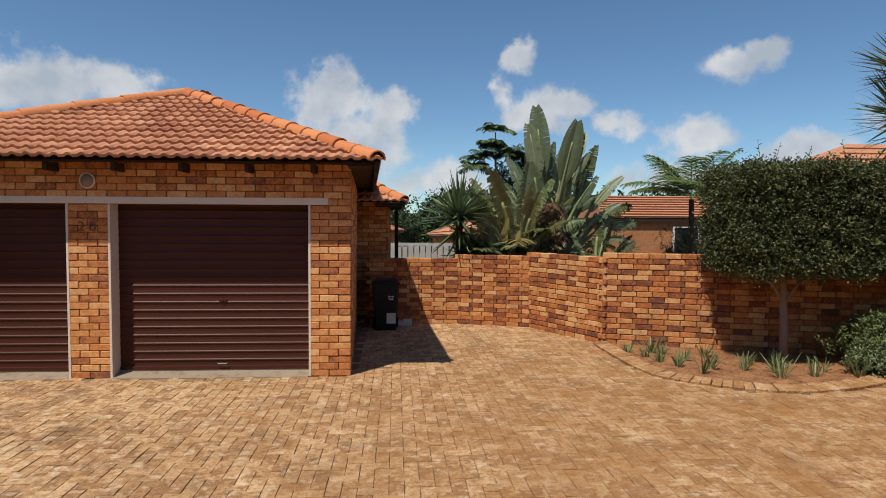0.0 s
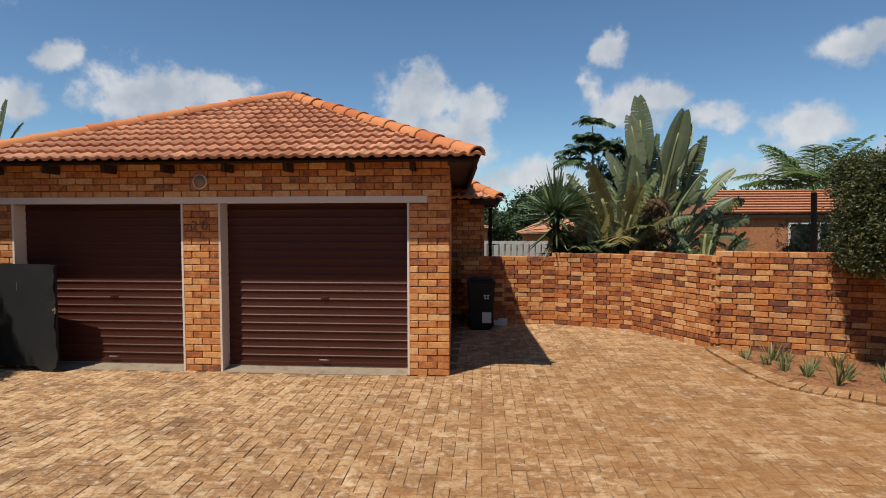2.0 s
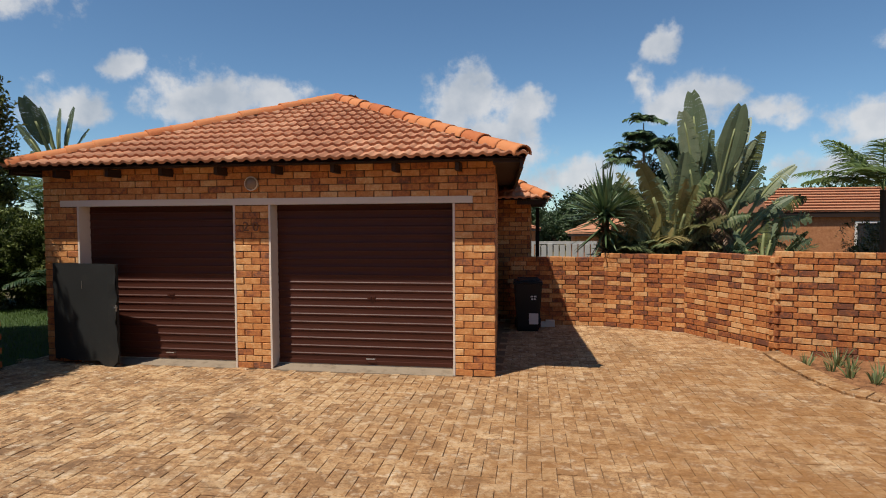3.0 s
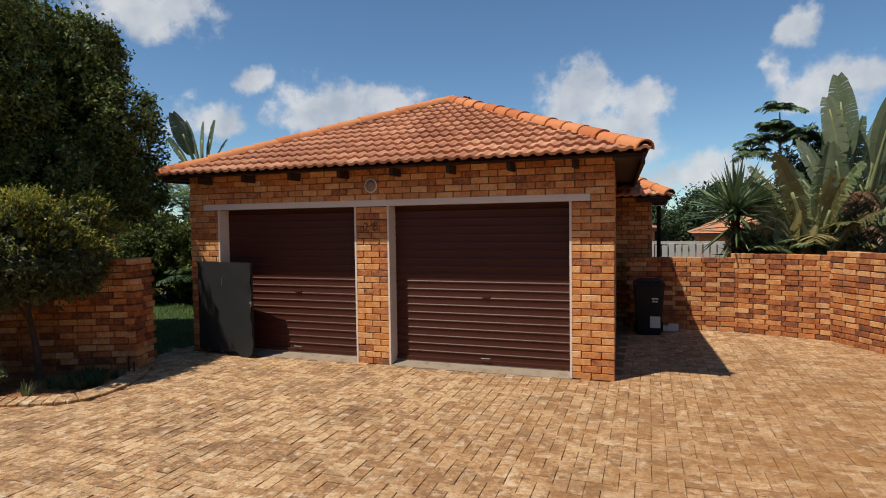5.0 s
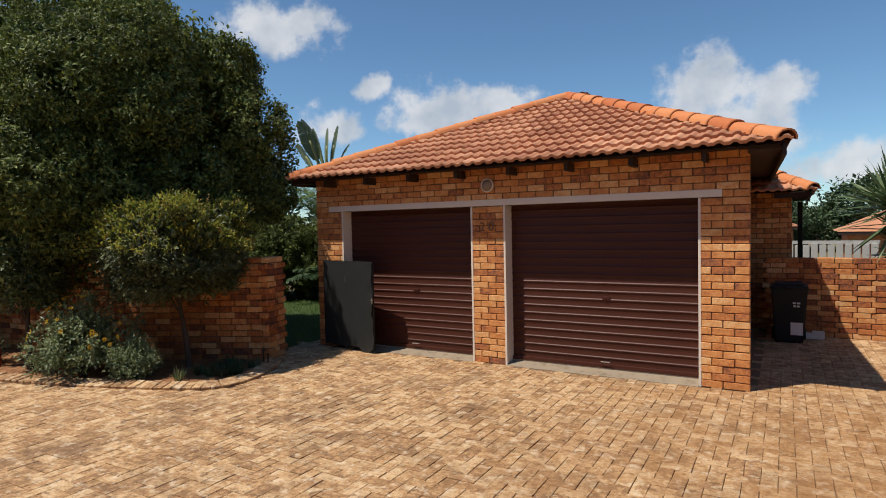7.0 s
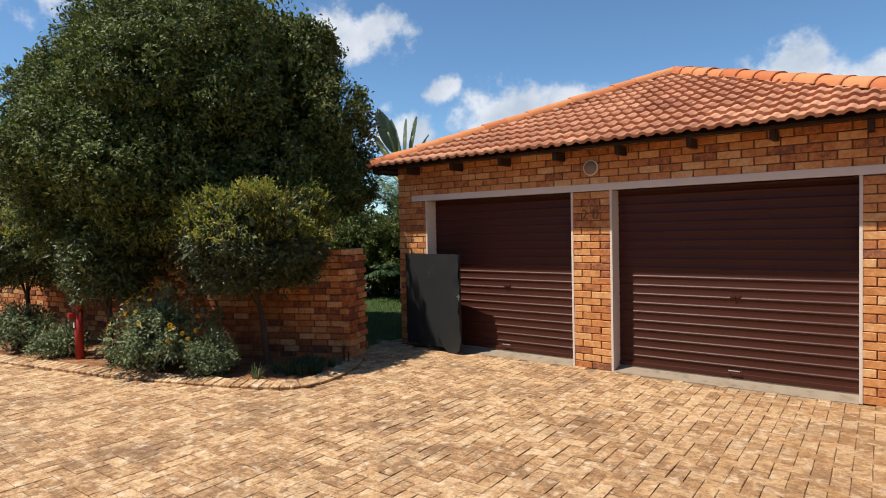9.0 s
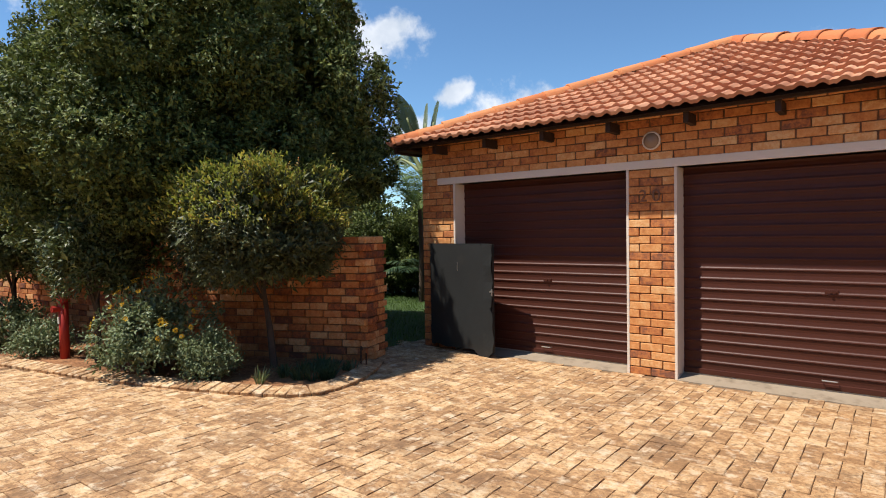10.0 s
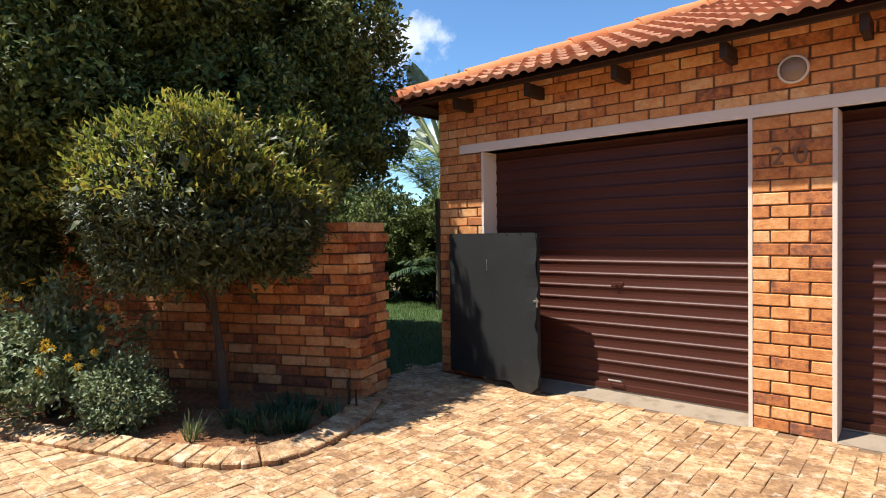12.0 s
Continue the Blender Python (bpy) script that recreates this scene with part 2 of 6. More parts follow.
M_SOIL = material("red_soil", [(0.10, 0.045, 0.02), (0.24, 0.108, 0.045), (0.36, 0.18, 0.08)], 0.97, 30, 5, 0.9, 45, grain_mix=1.2, blotch_mix=0.9)
M_GROUND = material("earth", [(0.10, 0.09, 0.04), (0.20, 0.15, 0.07)], 0.97, 4, 0.3, 0.4)
M_LAWN = material("lawn_soil", [(0.03, 0.055, 0.015), (0.06, 0.10, 0.03)], 0.95, 30, 2, 0.5)
M_GRASS = material("grass_blades", [(0.055, 0.105, 0.022), (0.125, 0.20, 0.045)], 0.7, 10, 1.5, 0, var="island", leaf=0.3)
M_BARK = material("bark", [(0.035, 0.025, 0.018), (0.11, 0.08, 0.058)], 0.95, 30, 6, 0.8, 40)
M_BARK_L = material("pale_bark", [(0.16, 0.11, 0.08), (0.34, 0.25, 0.19)], 0.95, 30, 6, 0.8, 40)
LEAF = dict(rough=0.48, grain=20, blotch=1.2, bump=0, var="island", spec=0.4, grain_mix=0.12, blotch_mix=0.2)
BLADE = dict(LEAF, var="object", grain=9, blotch=3.0, grain_mix=0.3, blotch_mix=0.35)
M_LEAF_BIG = material("tree_leaves", [(0.036, 0.051, 0.013), (0.088, 0.116, 0.027), (0.21, 0.245, 0.06)], leaf=0.2, **dict(LEAF, rough=0.58, spec=0.22))
M_LEAF_OLIVE = material("shrub_leaves", [(0.04, 0.06, 0.02), (0.085, 0.11, 0.032), (0.14, 0.165, 0.05)], leaf=0.14, **LEAF)
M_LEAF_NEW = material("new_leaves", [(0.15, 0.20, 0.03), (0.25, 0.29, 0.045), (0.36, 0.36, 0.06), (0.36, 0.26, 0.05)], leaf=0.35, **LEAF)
M_LEAF_HEDGE = material("hedge_leaves", [(0.034, 0.044, 0.018), (0.070, 0.085, 0.028), (0.13, 0.145, 0.048)], leaf=0.22, **LEAF)
M_LEAF_GREY = material("grey_green_leaves", [(0.08, 0.115, 0.045), (0.155, 0.20, 0.085), (0.23, 0.275, 0.135)], leaf=0.2, **LEAF)
M_LEAF_STRAP = material("strap_leaves", [(0.09, 0.13, 0.05), (0.17, 0.22, 0.09), (0.30, 0.31, 0.15)], leaf=0.25, **LEAF)
M_LEAF_PADDLE = material("paddle_leaves", [(0.085, 0.115, 0.058), (0.145, 0.185, 0.098), (0.25, 0.285, 0.17)], leaf=0.2, **BLADE)
M_LEAF_OCHRE = material("olive_yellow_leaves", [(0.12, 0.12, 0.042), (0.22, 0.20, 0.072), (0.36, 0.29, 0.12)], leaf=0.25, **BLADE)
M_LEAF_YUCCA = material("yucca_leaves", [(0.045, 0.085, 0.035), (0.085, 0.135, 0.055), (0.15, 0.20, 0.09)], leaf=0.15, **LEAF)
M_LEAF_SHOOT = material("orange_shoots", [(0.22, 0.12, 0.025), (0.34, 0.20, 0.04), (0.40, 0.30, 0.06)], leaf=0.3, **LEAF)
M_LEAF_DRY = material("dry_leaves", [(0.10, 0.055, 0.03), (0.22, 0.13, 0.07)], leaf=0.15, **LEAF)
M_LEAF_SWORD = material("sword_leaves", [(0.02, 0.05, 0.022), (0.045, 0.085, 0.035), (0.09, 0.13, 0.05)], leaf=0.12, **LEAF)
M_LEAF_FERN = material("fern_leaves", [(0.10, 0.15, 0.05), (0.17, 0.24, 0.08), (0.25, 0.32, 0.12)], leaf=0.5, **LEAF)
M_LEAF_FAR = material("far_leaves", [(0.03, 0.055, 0.02), (0.06, 0.095, 0.035)], leaf=0.15, **LEAF)
M_STALK = material("pale_stalk", [(0.16, 0.20, 0.08), (0.30, 0.31, 0.14)], 0.6, 20, 3, 0.1)
M_FLOWER = material("yellow_petals", [(0.55, 0.33, 0.02), (0.75, 0.50, 0.04)], 0.7, 20, 3, 0, leaf=0.25)
M_FENCE = material("grey_fence", [(0.32, 0.31, 0.29), (0.48, 0.47, 0.44)], 0.9, 20, 2, 0.1)
M_WINDOW = material("dark_window", [(0.02, 0.025, 0.03), (0.035, 0.04, 0.045)], 0.08, 5, 1, 0, spec=0.6)
M_FARBRICK = material("far_brick", [(0.24, 0.095, 0.045), (0.42, 0.18, 0.08), (0.54, 0.28, 0.14)], 0.9, 11, 1.2, 0.2, grain_mix=0.9)
M_FARROOF = material("far_roof", [(0.40, 0.17, 0.085), (0.52, 0.25, 0.14)], 0.85, 10, 1, 0.2)


# ---- mesh helpers ----
def mesh_arrays(name, verts, faces, mat, smooth=False):
    me = bpy.data.meshes.new(name)
    verts = np.asarray(verts, dtype=np.float32)
    faces = np.asarray(faces, dtype=np.int32)
    k = faces.shape[1]
    me.vertices.add(len(verts))
    me.vertices.foreach_set("co", verts.ravel())
    me.loops.add(faces.size)
    me.loops.foreach_set("vertex_index", faces.ravel())
    me.polygons.add(len(faces))
    me.polygons.foreach_set("loop_start", np.arange(len(faces), dtype=np.int32) * k)
    me.polygons.foreach_set("loop_total", np.full(len(faces), k, dtype=np.int32))
    me.polygons.foreach_set("use_smooth", np.full(len(faces), smooth, dtype=bool))
    me.update(calc_edges=True)
    me.validate()
    me.materials.append(mat)
    return me


def bm_mesh(name, bm, mat, smooth=False):
    me = bpy.data.meshes.new(name)
    bm.normal_update()
    bm.to_mesh(me)
    bm.free()
    if smooth:
        for p in me.polygons:
            p.use_smooth = True
    me.materials.append(mat)
    return me


def thing(name, label, category, group="", kind="", at=(0, 0, 0), rz=0.0):
    ob = new(name)
    ob.empty_display_size = 0.1
    ob.matrix_basis = pose(*at, 0, 0, rz)
    return tagged(ob, label, category, group, kind)


def part(name, data, mat, parent, label="", smooth=False):
    """One mesh object under a thing or part. data: a bmesh or a finished mesh, in the parent's coordinates."""
    me = data if isinstance(data, bpy.types.Mesh) else bm_mesh(name, data, mat, smooth)
    ob = new(name, me)
    ob.parent = parent
    return tagged(ob, label)


def structure(name, data, mat, label, category="", smooth=False):
    me = data if isinstance(data, bpy.types.Mesh) else bm_mesh(name, data, mat, smooth)
    return tagged(new(name, me), label, category or name.split("_")[0], "", "structure")


def box(bm, x0, y0, z0, x1, y1, z1, m=None, bevel=0.0):
    r = bmesh.ops.create_cube(bm, size=1.0)
    vs = r["verts"]
    mat = Matrix.Translation(((x0 + x1) / 2, (y0 + y1) / 2, (z0 + z1) / 2)) @ Matrix.Diagonal((x1 - x0, y1 - y0, z1 - z0, 1))
    bmesh.ops.transform(bm, matrix=(m @ mat) if m else mat, verts=vs)
    if bevel:
        es = list({e for v in vs for e in v.link_edges})
        bmesh.ops.bevel(bm, geom=es, offset=bevel, segments=2, affect='EDGES', profile=0.6)
    return bm


def boxes(*specs, bevel=0.0):
    bm = bmesh.new()
    for s in specs:
        box(bm, *s, bevel=bevel)
    return bm


def tube(bm, pts, radii, sides=8, cap=True):
    pts = [Vector(p) for p in pts]
    rings = []
    for i, p in enumerate(pts):
        d = (pts[min(i + 1, len(pts) - 1)] - pts[max(i - 1, 0)]).normalized()
        u = d.orthogonal().normalized() if abs(d.z) < 0.99 else Vector((1, 0, 0))
        if abs(d.z) < 0.99:
            u = Vector((0, 0, 1)).cross(d).normalized()
        w = d.cross(u)
        rings.append([bm.verts.new(p + radii[i] * (math.cos(2 * math.pi * k / sides) * u + math.sin(2 * math.pi * k / sides) * w)) for k in range(sides)])
    for a, b in zip(rings, rings[1:]):
        for k in range(sides):
            bm.faces.new((a[k], a[(k + 1) % sides], b[(k + 1) % sides], b[k]))
    if cap:
        bm.faces.new(rings[0][::-1])
        bm.faces.new(rings[-1])
    return bm


# ---- brickwork ----
COURSE, BL, BH, BD, JOINT = 0.085, 0.224, 0.076, 0.106, 0.009
_bricks = {}


def piece_mesh(name, l, d, h, mat, chamfer, seed, wob=0.0015, key=None):
    """A chamfered block, x along its length, front at -y, standing on z=0."""
    rnd = random.Random(seed)
    bm = bmesh.new()
    box(bm, -l / 2, 0, 0, l / 2, d, h)
    bmesh.ops.bevel(bm, geom=bm.edges[:], offset=chamfer, segments=1, affect='EDGES')
    for v in bm.verts:
        v.co += Vector((rnd.uniform(-wob, wob), rnd.uniform(-wob, wob), rnd.uniform(-wob, wob)))
    return bm_mesh(name, bm, mat)


def brick_mesh(l, d, mat, variant):
    key = (round(l, 2), round(d, 2), mat.name, variant)
    if key not in _bricks:
        _bricks[key] = piece_mesh("brick", round(l, 2), round(d, 2), BH, mat, 0.005, hash((round(l * 100), variant)) % 9999)
    return _bricks[key]


def lay_bricks(p0, p1, courses, z0=0.0, holes=(), course=COURSE, top_deep=True, rnd=None, tooth=0.0, wild=1.0):
    """Rows of stretchers along the face p0 -> p1 (outside to the right of the way). Returns (matrix, length, depth)."""
    rnd = rnd or random.Random(1)
    a, b = Vector((*p0, 0)), Vector((*p1, 0))
    along = (b - a).normalized()
    length = (b - a).length
    ang = math.atan2(along.y, along.x)
    out = []
    for c in range(courses):
        z = z0 + c * course + JOINT / 2
        ext = tooth if c % 2 else 0.0
        spans = [(-ext, length + ext)]
        for s0, s1, h0, h1 in holes:
            if h0 - 0.01 <= z + BH / 2 <= h1 + 0.01:
                nxt = []
                for q0, q1 in spans:
                    if s0 > q0:
                        nxt.append((q0, min(q1, s0)))
                    if s1 < q1:
                        nxt.append((max(q0, s1), q1))
                spans = nxt
        for q0, q1 in spans:
            s = q0
            cut = (BL + JOINT) / 2 - JOINT if (c % 2) else BL
            while s < q1 - 0.03:
                l = min(cut, q1 - s)
                if q1 - (s + l) < 0.05:
                    l = q1 - s
                mid = s + l / 2
                p = a + along * mid
                m = (Matrix.Translation((p.x, p.y, z)) @ Matrix.Rotation(ang + wild * rnd.uniform(-0.006, 0.006), 4, 'Z')
                     @ Matrix.Translation((0, wild * rnd.uniform(-0.005, 0.004), wild * rnd.uniform(-0.002, 0.002))))
                out.append((m, l, 0.215 if (top_deep and c == courses - 1) else BD))
                s += l if l != cut else l + JOINT
                cut = BL
    return out


def place_pieces(parent, laid, mat, mat_joined, name, near, own=300, rest_label=""):
    """The pieces nearest to the given stretch become objects; the rest is joined."""
    laid = sorted(laid, key=lambda r: (Vector((r[0].translation.x, r[0].translation.y)) - Vector(near)).length)
    inv = parent.matrix_basis.inverted()
    for i, (m, l, d) in enumerate(laid[:own]):
        ob = new(name, brick_mesh(max(0.04, l), d, mat, i % 3))
        ob.parent = parent
        ob.matrix_basis = inv @ m
    rest = laid[own:]
    if rest:
        vs, fs, n = [], [], 0
        quads = {}
        allv, allt = [], []
        for i, (m, l, d) in enumerate(rest):
            me = brick_mesh(max(0.04, l), d, mat, i % 3)
            if me.name not in quads:
                me.calc_loop_triangles()
                v = np.array([q.co[:] for q in me.vertices])
                t = np.array([q.vertices[:] for q in me.loop_triangles])
                quads[me.name] = (v, t)
            v, t = quads[me.name]
            mm = np.array(m)
            allv.append(v @ mm[:3, :3].T + mm[:3, 3])
            allt.append(t + n)
            n += len(v)
        ob = new(name + "work", mesh_arrays(name + "work", np.vstack(allv), np.vstack(allt), mat_joined))
        ob.parent = parent
        ob.matrix_basis = inv
        tagged(ob, rest_label, kind="stuff")


def wall_core(specs):
    """Mortar core behind brick faces: (p0, p1, thick, z0, z1, inset)."""
    bm = bmesh.new()
    for p0, p1, thick, z0, z1, inset in specs:
        a, b = Vector((*p0, 0)), Vector((*p1, 0))
        d = b - a
        m = Matrix.Translation((a.x, a.y, 0)) @ Matrix.Rotation(math.atan2(d.y, d.x), 4, 'Z')
        box(bm, 0.006, inset, z0, d.length - 0.006, thick - inset, z1, m)
    return bm


# ---- leaves ----
def leaf_arrays(pos, way, length, width, rng, fold=0.25, curl=0.15, facing=None):
    """Folded pointed leaves: six points and four triangles each, all at once."""
    n = len(pos)
    way = way / np.linalg.norm(way, axis=1, keepdims=True)
    r = rng.normal(size=(n, 3)) if facing is None else facing + rng.normal(size=(n, 3)) * 0.42
    side = np.cross(way, r)
    side /= np.linalg.norm(side, axis=1, keepdims=True) + 1e-9
    nrm = np.cross(side, way)
    if facing is None:
        nrm = nrm * np.where(nrm[:, 2:3] < 0, -1.0, 1.0)
    L, W = length[:, None], width[:, None]
    base = pos
    mid = pos + way * L * 0.5 + nrm * L * curl * 0.3
    tip = pos + way * L - nrm * L * curl
    left = pos + way * L * 0.45 + side * W * 0.5 + nrm * W * fold
    right = pos + way * L * 0.45 - side * W * 0.5 + nrm * W * fold
    v = np.stack([base, left, tip, right, mid], axis=1).reshape(-1, 3)
    t = np.array([[0, 1, 4], [1, 2, 4], [0, 4, 3], [4, 2, 3]])
    f = (np.arange(n)[:, None, None] * 5 + t[None]).reshape(-1, 3)
    return v, f


def crown_points(centre, radii, clumps, per, spread, seed, low=-1.0, lump=0.22, shell=0.72, square=0.0):
    rng = np.random.default_rng(seed)
    d = rng.normal(size=(clumps * 3, 3))
    d /= np.linalg.norm(d, axis=1, keepdims=True)
    d = d[d[:, 2] > low][:clumps]
    if square:
        m = np.max(np.abs(d), axis=1, keepdims=True)
        d = d * (1 - square) + d / m * square
    rad = np.array([1 + lump * 2 * noise.noise(Vector(q) * 1.9 + Vector((seed, 0, 0))) + lump * noise.noise(Vector(q) * 4.5) for q in d])
    depth = rng.uniform(shell, 1.0, len(d)) ** 0.7
    cen = d * (rad * depth)[:, None]
    p = np.repeat(cen, per, axis=0) * np.array(radii) + rng.normal(size=(len(cen) * per, 3)) * spread
    outward = np.repeat(d, per, axis=0)
    way = outward * 0.7 + rng.normal(size=p.shape) * 0.75 + np.array([0, 0, 0.25])
    return p + np.array(centre), way, rng


def crown_mesh(name, mat, centre, radii, clumps, per, spread, size, ratio, seed, **kw):
    p, way, rng = crown_points(centre, radii, clumps, per, spread, seed, **kw)
    ln = rng.uniform(0.7, 1.3, len(p)) * size
    out = (p - np.array(centre)) / np.array(radii)
    v, f = leaf_arrays(p, way, ln, ln * ratio, rng, facing=out / (np.linalg.norm(out, axis=1, keepdims=True) + 1e-6) * 0.6 + np.array([0, 0, 0.7]))
    return mesh_arrays(name, v, f, mat)


def trunk_mesh(pts, radii, limbs, seed, sides=10):
    bm = bmesh.new()
    rnd = random.Random(seed)
    tube(bm, pts, radii, sides)
    for start, end, r in limbs:
        s, e = Vector(start), Vector(end)
        mid = (s + e) / 2 + Vector((rnd.uniform(-0.1, 0.1), rnd.uniform(-0.1, 0.1), rnd.uniform(0, 0.12)))
        tube(bm, [s, mid, e], [r, r * 0.7, r * 0.3], 7)
    return bm


def lobed_crown(name, mat, centre, radii, lobes, lobe_r, clumps, per, spread, size, ratio, seed, low=-0.5, reach=(0.66, 0.84), taper=0.3):
    """A crown of many rounded lobes, each covered with leaf clusters on its outer side."""
    rng = np.random.default_rng(seed)
    d = rng.normal(size=(lobes * 4, 3))
    d /= np.linalg.norm(d, axis=1, keepdims=True)
    d = d[d[:, 2] > low][:lobes]
    P, W, F = [], [], []
    for q in d:
        k = rng.uniform(*reach)
        c = q * k * np.array(radii)
        c[:2] *= 1 - taper * max(0.0, q[2])
        r = lobe_r * rng.uniform(0.7, 1.25)
        e = rng.normal(size=(clumps * 3, 3))
        e /= np.linalg.norm(e, axis=1, keepdims=True)
        e = e[(e @ q) > -0.25][:clumps]
        cen = c + e * r * rng.uniform(0.75, 1.05, (len(e), 1)) * np.array([1, 1, 0.9])
        pts = np.repeat(cen, per, axis=0) + rng.normal(size=(len(e) * per, 3)) * spread
        P.append(pts)
        W.append(np.repeat(e, per, axis=0) * 0.35 + rng.normal(size=pts.shape) * 0.7)
        F.append(np.repeat(e, per, axis=0) * 0.8 + np.array([0, 0, 0.55]))
    P, W, F = np.vstack(P) + np.array(centre), np.vstack(W), np.vstack(F)
    ln = rng.uniform(0.65, 1.3, len(P)) * size
    v, f = leaf_arrays(P, W, ln, ln * ratio, rng, facing=F)
    return mesh_arrays(name, v, f, mat)


# ---- ground and paving ----
def ground_sheet():
    n = 60
    xs = np.concatenate([[-900, -300, -100, -50], np.linspace(-30, 30, n), [50, 100, 300, 900]])
    v = [(x, y + 8, -0.03 if abs(x) < 40 and abs(y) < 40 else -0.05) for y in xs for x in xs]
    k = len(xs)
    f = [(j * k + i, j * k + i + 1, (j + 1) * k + i + 1, (j + 1) * k + i) for j in range(k - 1) for i in range(k - 1)]
    return mesh_arrays("ground", v, f, M_GROUND)


structure("ground", ground_sheet(), M_GROUND, "bare reddish earth with thin grass reaching the horizon", "ground")

# outlines of the planted beds (outer edge of the kerb) in plan
KERB_LEFT = [(-18.0, 1.9), (-14.0, 2.55), (-10.1, 3.28), (-9.0, 3.52), (-7.67, 3.8), (-6.5, 4.2), (-5.92, 4.46), (-5.68, 4.66),
             (-5.62, 5.02), (-5.8, 5.58), (-6.14, 6.1)]
KERB_RIGHT = [(3.34, 8.95), (3.36, 7.7), (3.46, 7.0), (3.72, 6.7), (4.17, 6.39), (4.6, 6.21), (5.04, 6.19), (5.74, 6.36),
              (6.4, 6.66), (8.6, 7.3)]
WALL_LEFT = [(-18.0, 4.0), (-13.2, 4.45), (-8.5, 5.0), (-6.30, 6.0), (-6.42, 6.42)]
WALL_RIGHT = [(-0.3, 11.05), (1.36, 11.0), (2.62, 10.54), (3.48, 9.02), (5.48, 8.35), (9.5, 7.25)]


def inside(poly, x, y):
    hit = False
    for (x0, y0), (x1, y1) in zip(poly, poly[1:] + poly[:1]):
        if (y0 > y) != (y1 > y) and x < (x1 - x0) * (y - y0) / (y1 - y0) + x0:
            hit = not hit
    return hit


BED_LEFT = KERB_LEFT + [(-6.5, 6.3), (-8.5, 5.3), (-13.2, 4.8), (-18.0, 4.3)]
BED_RIGHT = KERB_RIGHT + [(9.5, 7.5), (5.6, 8.6), (3.6, 9.25)]
NO_PAVE = [BED_LEFT, BED_RIGHT, [(-6.45, 7.17), (-0.3, 7.17), (-0.3, 11.2), (-6.45, 11.2)],
           [(-20, 4.2), (-13.2, 4.6), (-8.5, 5.2), (-6.5, 6.25), (-6.9, 7.3), (-6.4, 7.6), (-6.4, 20), (-20, 20)],
           [(-0.4, 11.15), (1.4, 11.1), (2.7, 10.65), (3.6, 9.1), (5.5, 8.45), (12, 7.2), (12, 20), (-0.4, 20)]]


def herringbone():
    rng = np.random.default_rng(5)
    u = 0.112
    out = []
    for j in range(-26, 102):
        for i in range(-130, 85):
            k = (i + j) % 4
            if k == 0:
                cx, cy, ang = (i + 1) * u, (j + 0.5) * u, 0.0
            elif k == 2:
                cx, cy, ang = (i + 0.5) * u, (j + 1) * u, math.pi / 2
            else:
                continue
            x, y = cx * 0.9998 - cy * 0.0175, cy * 0.9998 + cx * 0.0175
            if any(inside(p, x, y) for p in NO_PAVE):
                continue
            out.append((x, y, ang + 0.0175))
    return out, rng


PL, PW, PH = 0.2195, 0.1075, 0.05


def paver_points():
    c, l, w = 0.0035, PL / 2, PW / 2
    v = [(-l + c, -w + c, 0), (l - c, -w + c, 0), (l - c, w - c, 0), (-l + c, w - c, 0),
         (-l, -w, -c), (l, -w, -c), (l, w, -c), (-l, w, -c),
         (-l, -w, -PH), (l, -w, -PH), (l, w, -PH), (-l, w, -PH)]
    f = [(0, 1, 2, 3)]
    for a in (0, 4):
        for k in range(4):
            f.append((a + k, a + 4 + k, a + 4 + (k + 1) % 4, a + (k + 1) % 4))
    return np.array(v), np.array(f)


def build_paving():
    bm = bmesh.new()
    for z, b in ((-0.005, (-20, -6.9, 13, 11.3)),):
        vs = [bm.verts.new(p) for p in ((b[0], b[1], z), (b[2], b[1], z), (b[2], b[3], z), (b[0], b[3], z))]
        bm.faces.new(vs)
    base = structure("pavement", bm, M_JOINT, "herringbone brick driveway with sandy joints", "driveway")
    laid, rng = herringbone()
    laid.sort(key=lambda r: math.hypot(r[0] + 3.2, r[1] - 4.4))
    pv, pf = paver_points()
    jit = rng.uniform(-1, 1, (len(laid), 5))
    heights = [0.004 * noise.noise((x * 0.8, y * 0.8, 0)) + 0.004 for x, y, _ in laid]
    shared = [mesh_arrays("paver", pv + np.random.default_rng(s).uniform(-0.003, 0.003, pv.shape) * np.array([1, 1, 0.5]), pf, M_PAVER) for s in range(8)]
    allv, allf = [], []
    for i, (x, y, a) in enumerate(laid):
        q = jit[i]
        m = (Matrix.Translation((x + q[0] * 0.0015, y + q[1] * 0.0015, heights[i] + q[2] * 0.0024))
             @ Euler((q[3] * 0.02, q[4] * 0.013, a + q[0] * 0.02)).to_matrix().to_4x4())
        if i < 300:
            ob = new("paver", shared[i % 8])
            ob.parent = base
            ob.matrix_basis = m
        else:
            mm = np.array(m)
            allf.append(pf + len(allv) * len(pv))
            allv.append(pv @ mm[:3, :3].T + mm[:3, 3])
    rest = new("pavers", mesh_arrays("pavers", np.vstack(allv), np.vstack(allf), M_PAVER_J))
    rest.parent = base
    tagged(rest, "worn clay pavers laid in herringbone", kind="stuff")


